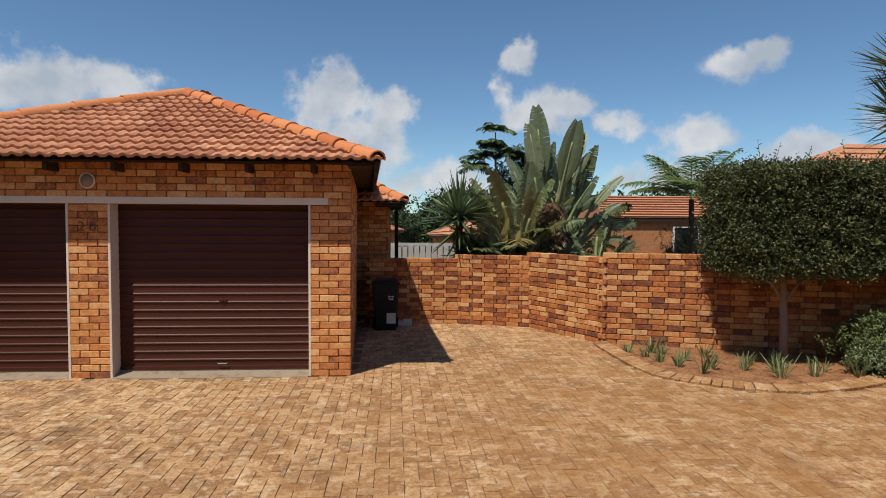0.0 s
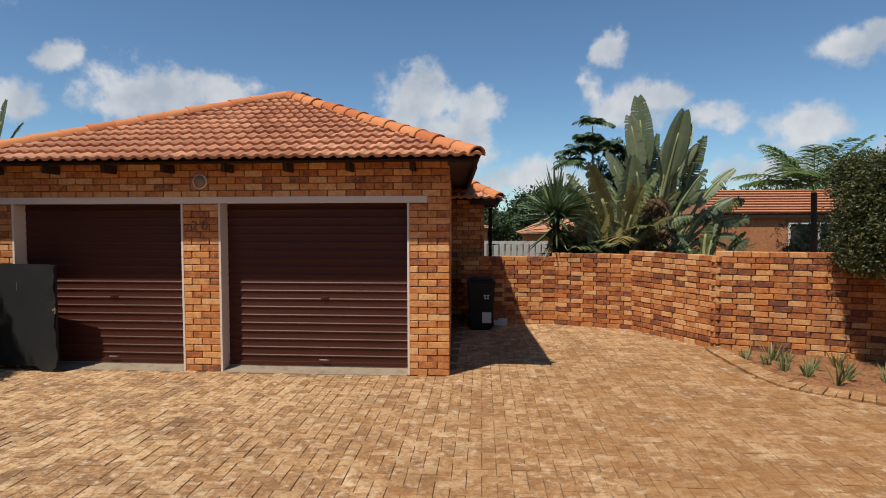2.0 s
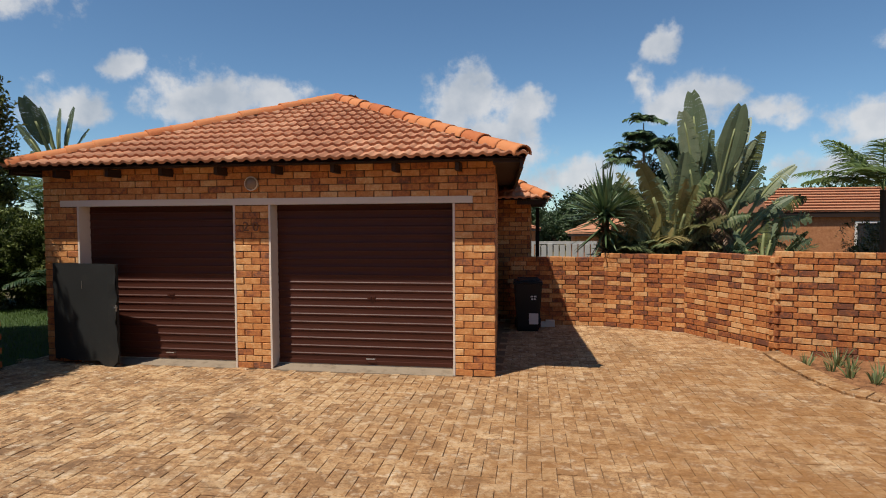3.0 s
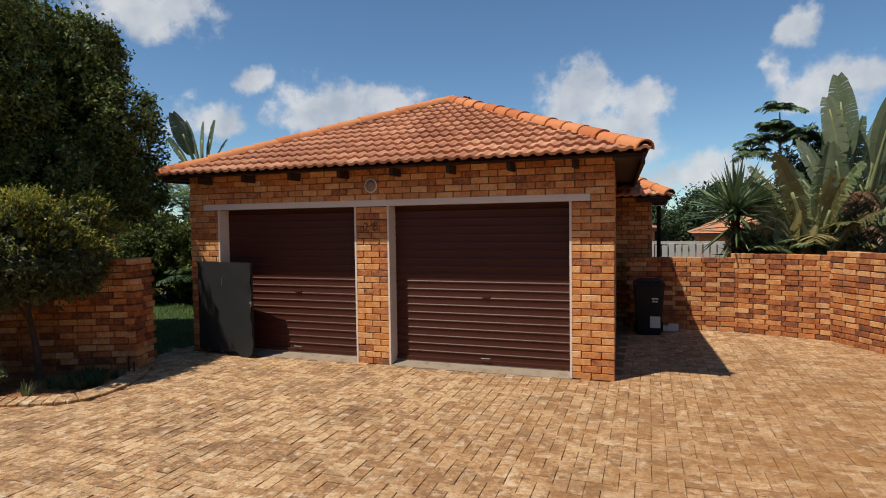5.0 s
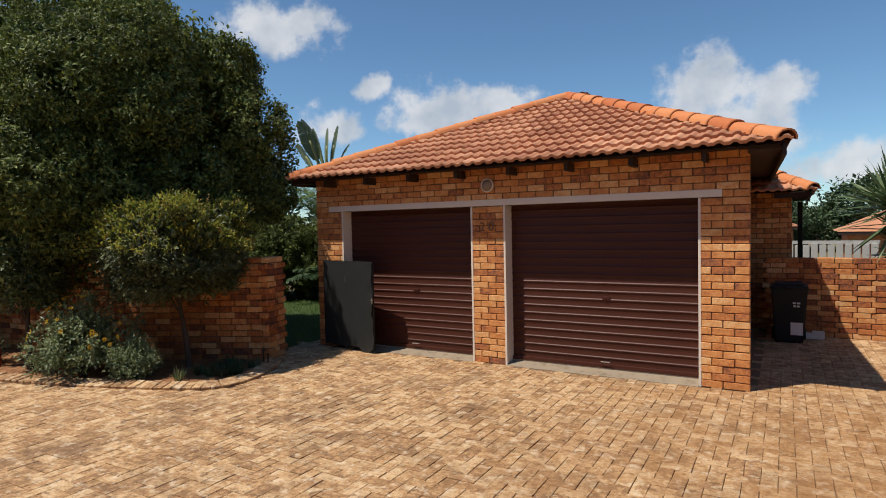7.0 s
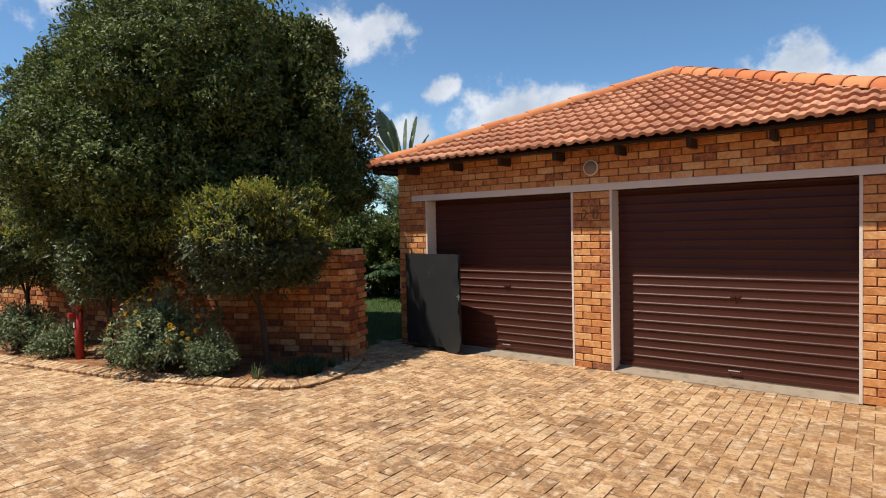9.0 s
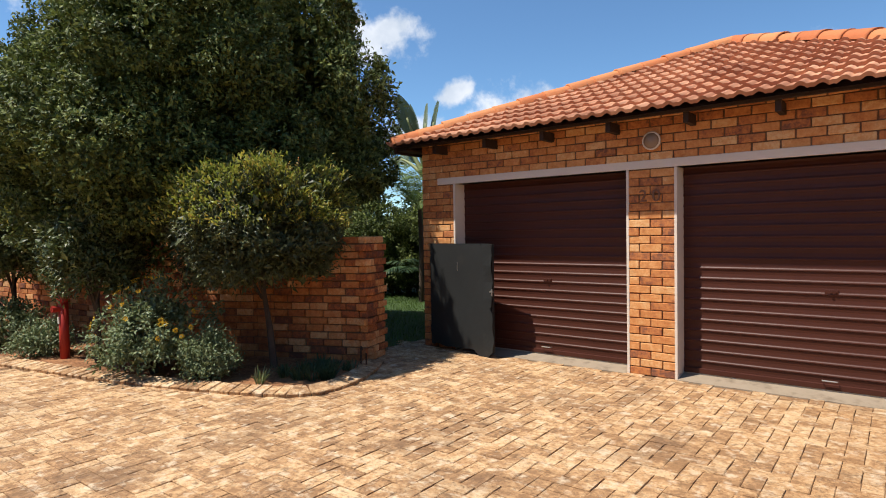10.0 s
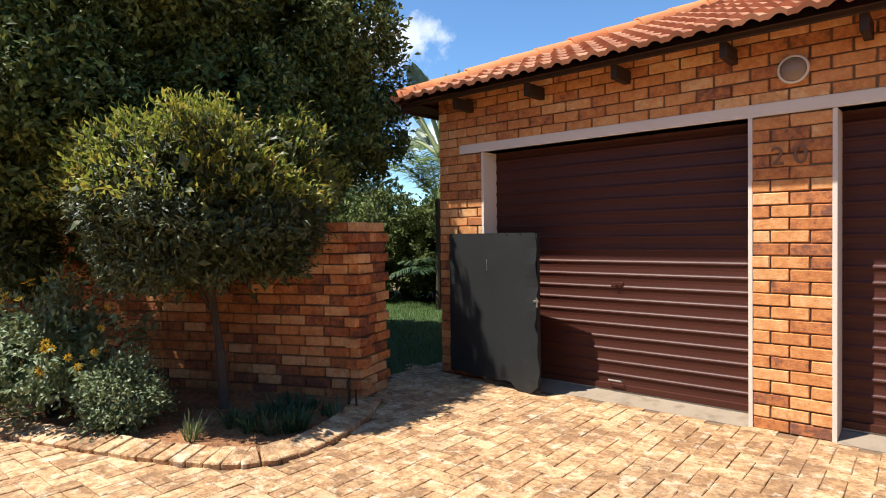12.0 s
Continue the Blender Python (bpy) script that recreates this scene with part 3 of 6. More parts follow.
def resample(pts, step):
    pts = [Vector((*p, 0)) for p in pts]
    # smooth the corners twice
    for _ in range(1):
        q = [pts[0]]
        for a, b in zip(pts, pts[1:]):
            q += [a * 0.75 + b * 0.25, a * 0.25 + b * 0.75]
        pts = q + [pts[-1]]
    out, carry = [], 0.0
    for a, b in zip(pts, pts[1:]):
        d = (b - a).length
        while carry < d:
            out.append((a + (b - a) * (carry / d), (b - a).normalized()))
            carry += step
        carry -= d
    return out


def build_kerb(name, pts, inward, label, own_near):
    """Bricks laid side by side across the line, tilted up towards the bed."""
    bm = bmesh.new()
    row = resample(pts, 0.117)
    core = bmesh.new()
    rnd = random.Random(len(pts))
    for (p, d), (p2, d2) in zip(row, row[1:]):
        n = Vector((-d.y, d.x, 0)) * inward
        n2 = Vector((-d2.y, d2.x, 0)) * inward
        q = [core.verts.new(w) for w in (p + n * 0.01 + Vector((0, 0, -0.02)), p2 + n2 * 0.01 + Vector((0, 0, -0.02)),
                                          p2 + n2 * 0.21 + Vector((0, 0, 0.02)), p + n * 0.21 + Vector((0, 0, 0.02)))]
        core.faces.new(q)
    bmesh.ops.recalc_face_normals(core, faces=core.faces[:])
    ob = structure(name, core, M_MORTAR, label, "kerb")
    meshes = [piece_mesh("kerb_brick", 0.106, 0.218, 0.06, M_PAVER, 0.007, 40 + k, 0.002) for k in range(3)]
    for i, (p, d) in enumerate(row):
        n = Vector((-d.y, d.x, 0)) * inward
        m = Matrix((( d.x, n.x, 0, p.x), (d.y, n.y, 0, p.y), (0, 0, 1, -0.024), (0, 0, 0, 1)))
        m = m @ Euler((radians(6 + rnd.uniform(-2, 2)), radians(rnd.uniform(-2, 2)), radians(rnd.uniform(-2, 2)))).to_matrix().to_4x4()
        b = new("kerb_brick", meshes[i % 3])
        b.parent = ob
        b.matrix_basis = m


def build_bed(name, poly, label, seed):
    xs = [p[0] for p in poly]
    ys = [p[1] for p in poly]
    step = 0.09
    x0, y0 = min(xs), min(ys)
    nx, ny = int((max(xs) - x0) / step) + 1, int((max(ys) - y0) / step) + 1
    idx, v, f = {}, [], []
    for j in range(ny + 1):
        for i in range(nx + 1):
            x, y = x0 + i * step, y0 + j * step
            idx[i, j] = len(v)
            z = 0.022 + 0.02 * noise.noise((x * 1.3, y * 1.3, seed)) + 0.018 * noise.noise((x * 7, y * 7, seed))
            v.append((x, y, z))
    for j in range(ny):
        for i in range(nx):
            if inside(poly, x0 + (i + 0.5) * step, y0 + (j + 0.5) * step):
                f.append((idx[i, j], idx[i + 1, j], idx[i + 1, j + 1], idx[i, j + 1]))
    return structure(name, mesh_arrays(name, v, f, M_SOIL, True), M_SOIL, label, "flower bed")


def inner_line(pts, d):
    """The line moved sideways by d, to the inner edge of the kerb."""
    out = []
    for k, p in enumerate(pts):
        a, b = Vector(pts[max(0, k - 1)]), Vector(pts[min(len(pts) - 1, k + 1)])
        w = (b - a).normalized()
        out.append((p[0] - w.y * d, p[1] + w.x * d))
    return out


build_bed("ground_bed_left", inner_line(KERB_LEFT, 0.16) + BED_LEFT[len(KERB_LEFT):], "red soil flower bed along the garden wall", 1)
build_bed("ground_bed_right", inner_line(KERB_RIGHT, 0.16) + BED_RIGHT[len(KERB_RIGHT):], "red soil flower bed with strap-leaved plants", 2)

# ---- garage ----
GX0, GX1, GY, GB = -6.45, -0.30, 7.20, 11.3
SKEW = 0.0625   # the flank wall runs slightly inwards towards the back
GXB = GX1 - SKEW * (GB - GY)
OPEN_L, OPEN_R = (-5.93, -3.65), (-3.18, -0.79)
DOOR_Y, LINTEL0, LINTEL1, EAVE_Z = 7.40, 2.115, 2.20, 2.58
SILL = 0.04   # height of the concrete sill under the doors


def build_garage_walls():
    t = 0.22
    bm = wall_core([
        ((GX0, GY), (OPEN_L[0], GY), t, 0, LINTEL0, 0.013), ((OPEN_L[1], GY), (OPEN_R[0], GY), t, 0, LINTEL0, 0.013),
        ((OPEN_R[1], GY), (GX1, GY), t, 0, LINTEL0, 0.013), ((GX0, GY), (GX1, GY), t, LINTEL0, 2.74, 0.013),
        ((GX1 - SKEW * t, GY + t), (GXB, GB), t, 0, 2.74, 0.013), ((GX0, GB), (GX0, GY + t), t, 0, 2.74, 0.013),
        ((GXB, GB), (GX0, GB), t, 0, 2.74, 0.013)])
    wall = structure("wall_garage", bm, M_MORTAR, "garage walls of orange-brown face brick with a plaster lintel", "wall")
    w = GX1 - GX0
    holes = [(OPEN_L[0] - GX0, OPEN_L[1] - GX0, 0, LINTEL0), (OPEN_R[0] - GX0, OPEN_R[1] - GX0, 0, LINTEL0),
             (0.26, 5.885, LINTEL0, LINTEL1)]
    laid = lay_bricks((GX0, GY), (GX1, GY), 32, 0.0, holes, course=0.0843, top_deep=False, rnd=random.Random(3))
    laid += lay_bricks((GX1 - SKEW * 0.108, GY + 0.108), (GXB, GB), 32, 0.0, course=0.0843, top_deep=False, rnd=random.Random(4))
    laid += lay_bricks((GX0, GB), (GX0, GY + 0.108), 32, 0.0, course=0.0843, top_deep=False, rnd=random.Random(6))
    return wall, laid


garage_wall, garage_laid = build_garage_walls()

# plaster lintel and the thin plaster reveals of the two openings
lintel = part("lintel", boxes((-6.19, GY - 0.006, LINTEL0, -0.567, GY + 0.2, LINTEL1), bevel=0.006), M_PLASTER, garage_wall, "long off-white plastered lintel")
for k, (a, b) in enumerate((OPEN_L, OPEN_R)):
    part("reveal", boxes((a - 0.006, GY - 0.004, 0.0, a + 0.022, DOOR_Y + 0.02, LINTEL0 - 0.001), bevel=0.004), M_PLASTER, garage_wall)
    part("reveal", boxes((b - 0.022, GY - 0.004, 0.0, b + 0.006, DOOR_Y + 0.02, LINTEL0 - 0.001), bevel=0.004), M_PLASTER, garage_wall)



def threshold(a, b):
    """A concrete wedge rising from the paving to the foot of the door, with a worn front edge."""
    bm = bmesh.new()
    prof = ((GY - 0.035, -0.05), (GY - 0.035, 0.006), (GY + 0.02, 0.014), (DOOR_Y - 0.02, SILL), (GY + 0.4, SILL), (GY + 0.4, -0.05))
    n = 24
    rows = []
    for i in range(n + 1):
        x = a + (b - a) * i / n
        rag = 0.012 * noise.noise((x * 6, 0, 0))
        rows.append([bm.verts.new((x, y + (rag if k < 2 else 0), z + (0.004 * noise.noise((x * 4, y * 9, 1)) if 1 <= k <= 2 else 0))) for k, (y, z) in enumerate(prof)])
    for p, q in zip(rows, rows[1:]):
        for k in range(len(prof) - 1):
            bm.faces.new((p[k], q[k], q[k + 1], p[k + 1]))
    bm.faces.new(rows[0][::-1])
    bm.faces.new(rows[-1])
    bmesh.ops.recalc_face_normals(bm, faces=bm.faces[:])
    return bm


for k, (a, b) in enumerate((OPEN_L, OPEN_R)):
    structure("floor_threshold_%d" % (k + 1), threshold(a + 0.024, b - 0.024), M_SILL,
              "pale concrete threshold sloping up to the garage door", "threshold")
structure("floor_garage", boxes((GX0 + 0.23, GY + 0.41, -0.05, GX1 - 0.23, GB - 0.23, 0.008)), M_CONC, "plain concrete garage floor", "floor")


def door_curtain(w, h):
    """Ribbed slats: a flat face with a rounded bead at each joint."""
    pitch, prof = 0.1035, []
    n = int(h / pitch) + 1
    for i in range(n):
        z = i * pitch
        for dz, dy in ((0.0, 0.0), (0.004, -0.006), (0.011, -0.010), (0.020, -0.008), (0.028, -0.002), (0.034, 0.0), (0.066, 0.003), (0.098, 0.0)):
            if z + dz < h:
                prof.append((dy, z + dz))
    prof.append((0.0, h))
    bm = bmesh.new()
    cols = [[bm.verts.new((x, y, z)) for y, z in prof] for x in (0.0, w)]
    for a, b, c, d in zip(cols[0], cols[1], cols[1][1:], cols[0][1:]):
        bm.faces.new((a, b, c, d))
    r = bmesh.ops.extrude_face_region(bm, geom=bm.faces[:])
    bmesh.ops.translate(bm, verts=[v for v in r["geom"] if isinstance(v, bmesh.types.BMVert)], vec=(0, 0.02, 0))
    bmesh.ops.recalc_face_normals(bm, faces=bm.faces[:])
    return bm


def build_door(name, x0, x1, label):
    d = thing(name, label, "garage door", "garage doors", "structure", at=(x0 + 0.024, DOOR_Y, SILL + 0.018))
    w = x1 - x0 - 0.048
    part("curtain", door_curtain(w, LINTEL0 - SILL - 0.02), M_DOOR, d)
    part("bottom_rail", boxes((0, -0.02, -0.005, w, 0.03, 0.045), bevel=0.005), M_DOOR, d)
    part("seal", boxes((0, -0.014, -0.016, w, 0.02, -0.005)), M_CONC, d, "pale strip along the foot")
    bm = bmesh.new()
    hx = w * 0.535
    tube(bm, [(hx - 0.06, -0.022, 0.075), (hx - 0.055, -0.05, 0.078), (hx + 0.055, -0.05, 0.078), (hx + 0.06, -0.022, 0.075)], [0.007] * 4, 8)
    part("handle", bm, M_STEEL, d, "small metal pull handle")
    bm = boxes((hx - 0.045, -0.012, 0.845, hx + 0.06, 0.0, 0.885), bevel=0.004)
    tube(bm, [(hx, -0.011, 0.865), (hx, -0.026, 0.865)], [0.012, 0.012], 12)
    tube(bm, [(hx + 0.04, -0.011, 0.865), (hx + 0.04, -0.022, 0.865)], [0.008, 0.008], 12)
    part("lock", bm, M_DOOR, d, "round lock on a small plate")
    return d


build_door("door_1", *OPEN_L, "dark brown ribbed garage door, closed")
build_door("door_2", *OPEN_R, "dark brown ribbed garage door, closed")

# ---- roofs ----
TW, TE, TLEN = 0.30, 0.28, 0.335


def tile_mesh(mat):
    n = 18
    top0, top1, bot0 = [], [], []
    for i in range(n + 1):
        u = (2 * i / n) % 1.0 if i < n else 1.0      # two rolls to a tile
        h = 0.028 * max(0.0, math.sin(math.pi * min(1, max(0, (u - 0.38) / 0.62)))) ** 0.8 + 0.006 * math.sin(math.pi * min(1, u / 0.38))**2
        top0.append((i / n * TW, 0.0, h + 0.046))
        top1.append((i / n * TW, TLEN, h + 0.004))
        bot0.append((i / n * TW, 0.004, h + 0.010))
    v = top0 + top1 + bot0
    k = n + 1
    f = [(i, i + 1, k + i + 1, k + i) for i in range(n)] + [(2 * k + i, 2 * k + i + 1, i + 1, i) for i in range(n)]
    me = mesh_arrays("roof_tile", v, f, mat)
    for p in list(me.polygons)[:n]:
        p.use_smooth = True
    return me


def lay_tiles(origin, uway, vflat, pitch, width, keep):
    """Tiles over a slope. keep(u, v): inside the face. Returns full matrices and cut ones with their corner tests."""
    c, s = math.cos(pitch), math.sin(pitch)
    u, vv = Vector(uway), Vector((vflat[0] * c, vflat[1] * c, s))
    nn = u.cross(vv)
    full, cut = [], []
    rows = 15
    for r in range(rows):
        for k in range(int(width / TW) + 1):
            u0, v0 = k * TW, r * TE
            ins = [keep(a, b) for a, b in ((u0, v0), (u0 + TW, v0), (u0, v0 + TE), (u0 + TW, v0 + TE))]
            p = Vector(origin) + u * u0 + vv * v0
            m = Matrix(((u.x, vv.x, nn.x, p.x), (u.y, vv.y, nn.y, p.y), (u.z, vv.z, nn.z, p.z), (0, 0, 0, 1)))
            if all(ins):
                full.append(m)
            elif any(ins):
                cut.append(m)
    return full, cut


def join_tiles(name, mats, base, parent, planes, mat, label):
    bm = bmesh.new()
    for m in mats:
        one = bmesh.new()
        one.from_mesh(base)
        one.transform(m)
        for co, no in planes:
            bmesh.ops.bisect_plane(one, geom=one.verts[:] + one.edges[:] + one.faces[:], plane_co=co, plane_no=no, clear_outer=True)
        tmp = bpy.data.meshes.new("tmp")
        one.to_mesh(tmp)
        one.free()
        bm.from_mesh(tmp)
        bpy.data.meshes.remove(tmp)
    ob = part(name, bm, mat, parent, label)
    return tagged(ob, kind="stuff")


def cap_mesh(mat, r=0.118, length=0.40):
    bm = bmesh.new()
    n = 9
    rings = []
    for j, (x, k) in enumerate(((0.0, 1.12), (0.05, 1.08), (length, 0.95))):
        rings.append([bm.verts.new((x, k * r * math.cos(math.pi * i / n), 0.85 * k * r * math.sin(math.pi * i / n))) for i in range(n + 1)])
    for a, b in zip(rings, rings[1:]):
        for i in range(n):
            bm.faces.new((a[i], b[i], b[i + 1], a[i + 1]))
    low = [bm.verts.new((0.003, v.co.y * 0.84, max(-0.02, v.co.z * 0.84))) for v in rings[0]]
    for i in range(n):
        bm.faces.new((low[i], rings[0][i], rings[0][i + 1], low[i + 1]))
    return bm_mesh("hip_tile", bm, mat, True)


def lay_caps(parent, a, b, me, name="hip_tile", step=0.355, lift=0.028):
    a, b = Vector(a), Vector(b)
    d = (b - a).normalized()
    y = Vector((0, 0, 1)).cross(d).normalized()
    z = d.cross(y)
    rnd = random.Random(9)
    n = max(1, round((b - a).length / step))
    for i in range(n):
        p = a + d * (i * (b - a).length / n) + z * (lift + rnd.uniform(-0.006, 0.006))
        ob = new(name, me)
        ob.parent = parent
        ob.matrix_basis = Matrix(((d.x, y.x, z.x, p.x), (d.y, y.y, z.y, p.y), (d.z, y.z, z.z, p.z), (0, 0, 0, 1))) @ Euler(
            (rnd.uniform(-0.03, 0.03), rnd.uniform(-0.015, 0.015), rnd.uniform(-0.012, 0.012))).to_matrix().to_4x4()


RX0, RX1, RY0, RYB = -6.66, 0.06, 6.83, 12.6
HALF = (RX1 - RX0) / 2
APEX_Z = 4.06
PITCH = math.atan((APEX_Z - EAVE_Z - 0.06) / HALF)
RZ = EAVE_Z + 0.03


def skew_flank(me):
    """Moves what lies behind the front hip on the flank by the skew of the wall below it."""
    for v in me.vertices:
        if v.co.x > (RX0 + RX1) / 2:
            v.co.x -= SKEW * max(0.0, v.co.y - RY0 - (RX1 - v.co.x))


def build_garage_roof():
    c = math.cos(PITCH)
    xm = (RX0 + RX1) / 2
    apex = Vector((xm, RY0 + HALF, RZ + HALF * math.tan(PITCH)))
    back = Vector((xm, RYB, apex.z))
    bm = bmesh.new()
    P = [bm.verts.new(p) for p in ((RX0, RY0, RZ), (RX1, RY0, RZ), apex, back, (RX1, RYB, RZ), (RX0, RYB, RZ))]
    for q in ((0, 1, 2), (1, 4, 3, 2), (0, 2, 3, 5)):
        bm.faces.new([P[i] for i in q])
    low = [bm.verts.new(v.co - Vector((0, 0, 0.012))) for v in P]
    for q in ((2, 1, 0), (2, 3, 4, 1), (5, 3, 2, 0)):
        bm.faces.new([low[i] for i in q])
    roof = structure("roof_garage", bm, M_SOFFIT, "hipped garage roof of terracotta concrete tiles", "roof")
    tile_o, tile_j = tile_mesh(M_TILE), tile_mesh(M_TILE_J)
    caps = cap_mesh(M_HIP)
    # front face
    full, cut = lay_tiles((RX0, RY0 - 0.03, RZ), (1, 0, 0), (0, 1), PITCH, RX1 - RX0, lambda u, v: v * c + 0.02 <= u <= RX1 - RX0 - v * c - 0.02)
    for m in full:
        ob = new("roof_tile", tile_o)
        ob.parent = roof
        ob.matrix_basis = m
    k = 2 ** -0.5
    hipl = (Vector((RX0, RY0, RZ)), Vector((-k, k, 0)))
    hipr = (Vector((RX1, RY0, RZ)), Vector((k, k, 0)))
    join_tiles("cut_roof_tiles", cut, tile_j, roof, (hipl, hipr), M_TILE_J, "tiles cut along the hips")
    # side faces
    w = RYB - RY0
    f2, c2 = lay_tiles((RX1 + 0.02, RY0, RZ), (0, 1, 0), (-1, 0), PITCH, w, lambda u, v: u >= v * c and v * c < HALF)
    join_tiles("side_roof_tiles", f2 + c2, tile_j, roof, ((hipr[0], -hipr[1]),), M_TILE_J, "tiles on the flank of the roof")
    f3, c3 = lay_tiles((RX0 - 0.02, RYB, RZ), (0, -1, 0), (1, 0), PITCH, w, lambda u, v: u <= w - v * c and v * c < HALF)
    join_tiles("side_roof_tiles", f3 + c3, tile_j, roof, ((hipl[0], -hipl[1]),), M_TILE_J, "tiles on the flank of the roof")
    skew_flank(roof.data)
    lay_caps(roof, (RX0 + 0.02, RY0 + 0.02, RZ), apex, caps)
    lay_caps(roof, (RX1 - 0.02, RY0 + 0.02, RZ), apex, caps)
    lay_caps(roof, back, apex + Vector((0, 0.1, 0)), caps, "ridge_tile")
    # rafter feet, soffit, fascia boards
    for x in np.arange(RX0 + 0.62, RX1 - 0.3, 0.76):
        part("rafter", boxes((x - 0.025, RY0 + 0.12, EAVE_Z - 0.09, x + 0.025, GY + 0.02, EAVE_Z + 0.01), bevel=0.004), M_TIMBER, roof)
    part("fascia", boxes((RX1 - 0.05, RY0 + 0.03, EAVE_Z - 0.09, RX1 - 0.012, RYB, EAVE_Z + 0.03)), M_TIMBER, roof)
    part("fascia", boxes((RX0 + 0.012, RY0 + 0.05, EAVE_Z - 0.05, RX0 + 0.045, RYB, EAVE_Z + 0.03)), M_TIMBER, roof)
    part("soffit", boxes((GX1 + 0.004, RY0 + 0.06, EAVE_Z - 0.02, RX1 - 0.052, RYB, EAVE_Z + 0.004)), M_TIMBER, roof)
    part("soffit", boxes((RX0 + 0.047, RY0 + 0.06, EAVE_Z - 0.02, GX0 - 0.004, RYB, EAVE_Z + 0.004)), M_TIMBER, roof)
    part("batten", boxes((RX0 + 0.06, RY0 + 0.06, EAVE_Z + 0.002, RX1 - 0.06, RY0 + 0.1, EAVE_Z + 0.03)), M_TIMBER, roof)
    for ob in roof.children:
        if ob.name.split(".")[0] in ("side_roof_tiles", "fascia", "soffit"):
            skew_flank(ob.data)
    return roof


build_garage_roof()


def build_house_wing():
    """The lower part of the dwelling behind the garage, with its veranda post."""
    h = thing("house_wing", "low brick house wing with terracotta hip roof behind the garage", "house", at=(0, 0, 0))
    part("wall", wall_core([((-5.5, 11.55), (0.04, 11.55), 0.22, 0, 2.34, 0.013), ((0.04, 11.77), (0.04, 13.2), 0.22, 0, 2.34, 0.013)]), M_MORTAR, h)
    laid = lay_bricks((-1.4, 11.55), (0.04, 11.55), 27, 0.0, course=0.0855, top_deep=False, rnd=random.Random(8))
    place_pieces(h, laid + lay_bricks((0.04, 11.66), (0.04, 13.2), 27, 0.0, course=0.0855, top_deep=False, rnd=random.Random(9)), M_BRICK, M_BRICK_J, "brick", (0.0, 11.5), 120, "face bricks of the house wing")
    x1, y0, z = 0.36, 11.1, 2.29
    p = radians(27)
    bm = bmesh.new()
    P = [bm.verts.new(q) for q in ((-5.5, y0, z), (x1, y0, z), (x1 - 2.4, y0 + 2.4, z + 2.4 * math.tan(p)), (-5.5, y0 + 2.4, z + 2.4 * math.tan(p)), (x1, y0 + 6, z), (x1 - 2.4, y0 + 6, z + 2.4 * math.tan(p)))]
    for q in ((0, 1, 2, 3), (1, 4, 5, 2)):
        bm.faces.new([P[i] for i in q])
    roof = part("roof", bm, M_TIMBER, h)
    tj = tile_mesh(M_TILE_J)
    k = 2 ** -0.5
    f, c = lay_tiles((x1 - 6 * TW, y0 - 0.03, z), (1, 0, 0), (0, 1), p, 6 * TW, lambda u, v: u <= 6 * TW - v * math.cos(p) and v < 1.6)
    ob = join_tiles("tiles", f + c, tj, roof, ((Vector((x1, y0, z)), Vector((k, k, 0))),), M_TILE_J, "")
    f, c = lay_tiles((x1 + 0.02, y0, z), (0, 1, 0), (-1, 0), p, 3.0, lambda u, v: u >= v * math.cos(p) and v < 1.6)
    ob = join_tiles("tiles", f + c, tj, roof, ((Vector((x1, y0, z)), Vector((-k, -k, 0))),), M_TILE_J, "")
    lay_caps(roof, (x1 - 0.02, y0 + 0.02, z), (x1 - 1.6, y0 + 1.62, z + 1.6 * math.tan(p)), cap_mesh(M_HIP), "hip_tile")
    part("fascia", boxes((-0.2, y0 + 0.06, z - 0.09, x1 - 0.05, y0 + 0.09, z - 0.01), (x1 - 0.08, y0 + 0.09, z - 0.09, x1 - 0.05, 16.0, z - 0.01)), M_TIMBER, h)
    for y in (11.4, 11.7, 12.0, 12.3, 12.6, 12.9):
        part("rafter", boxes((0.05, y, z - 0.1, x1 - 0.09, y + 0.05, z - 0.012)), M_TIMBER, h)
    part("post", boxes((0.13, 13.0, 0.0, 0.21, 13.08, z - 0.11), bevel=0.006), M_TIMBER, h, "dark timber veranda post")


build_house_wing()

# ---- garden walls ----


def build_garden_wall(name, line, heights, label, seed, near):
    specs, laid = [], []
    rnd = random.Random(seed)
    for (p0, p1), (h, n) in zip(zip(line, line[1:]), heights):
        specs.append((p0, p1, 0.215, 0.0, h - 0.014, 0.02))
        laid += lay_bricks(p0, p1, n, 0.0, course=h / n, rnd=rnd, tooth=0.06, wild=1.5)
    w = structure(name, wall_core(specs), M_MORTAR, label, "wall")
    return w, laid, near


RIGHT_WALL = build_garden_wall("wall_right", WALL_RIGHT, [(1.24, 15), (1.31, 16), (1.38, 16), (1.45, 17), (1.45, 17)],
                               "zigzag garden wall of orange-brown face brick", 11, (3.4, 9.2))
LEFT_WALL = build_garden_wall("wall_left", WALL_LEFT, [(1.46, 17), (1.46, 17), (1.47, 17), (1.47, 17)],
                              "garden wall of orange-brown face brick ending at the gateway", 12, (-6.6, 5.8))

# unseen plain walls added behind and beside the path to block low skylight
for nm, b in (("wall_south", (-21, -7.4, 0, 14, -7.1, 4.6)), ("wall_east", (13.7, -7.1, 0, 14.0, 7.0, 3.4)), ("wall_west", (-21.0, -7.1, 0, -20.7, 3.6, 3.4))):
    structure(nm, boxes(b), M_FARBRICK, "plain unseen brick wall added to block low skylight", "wall")


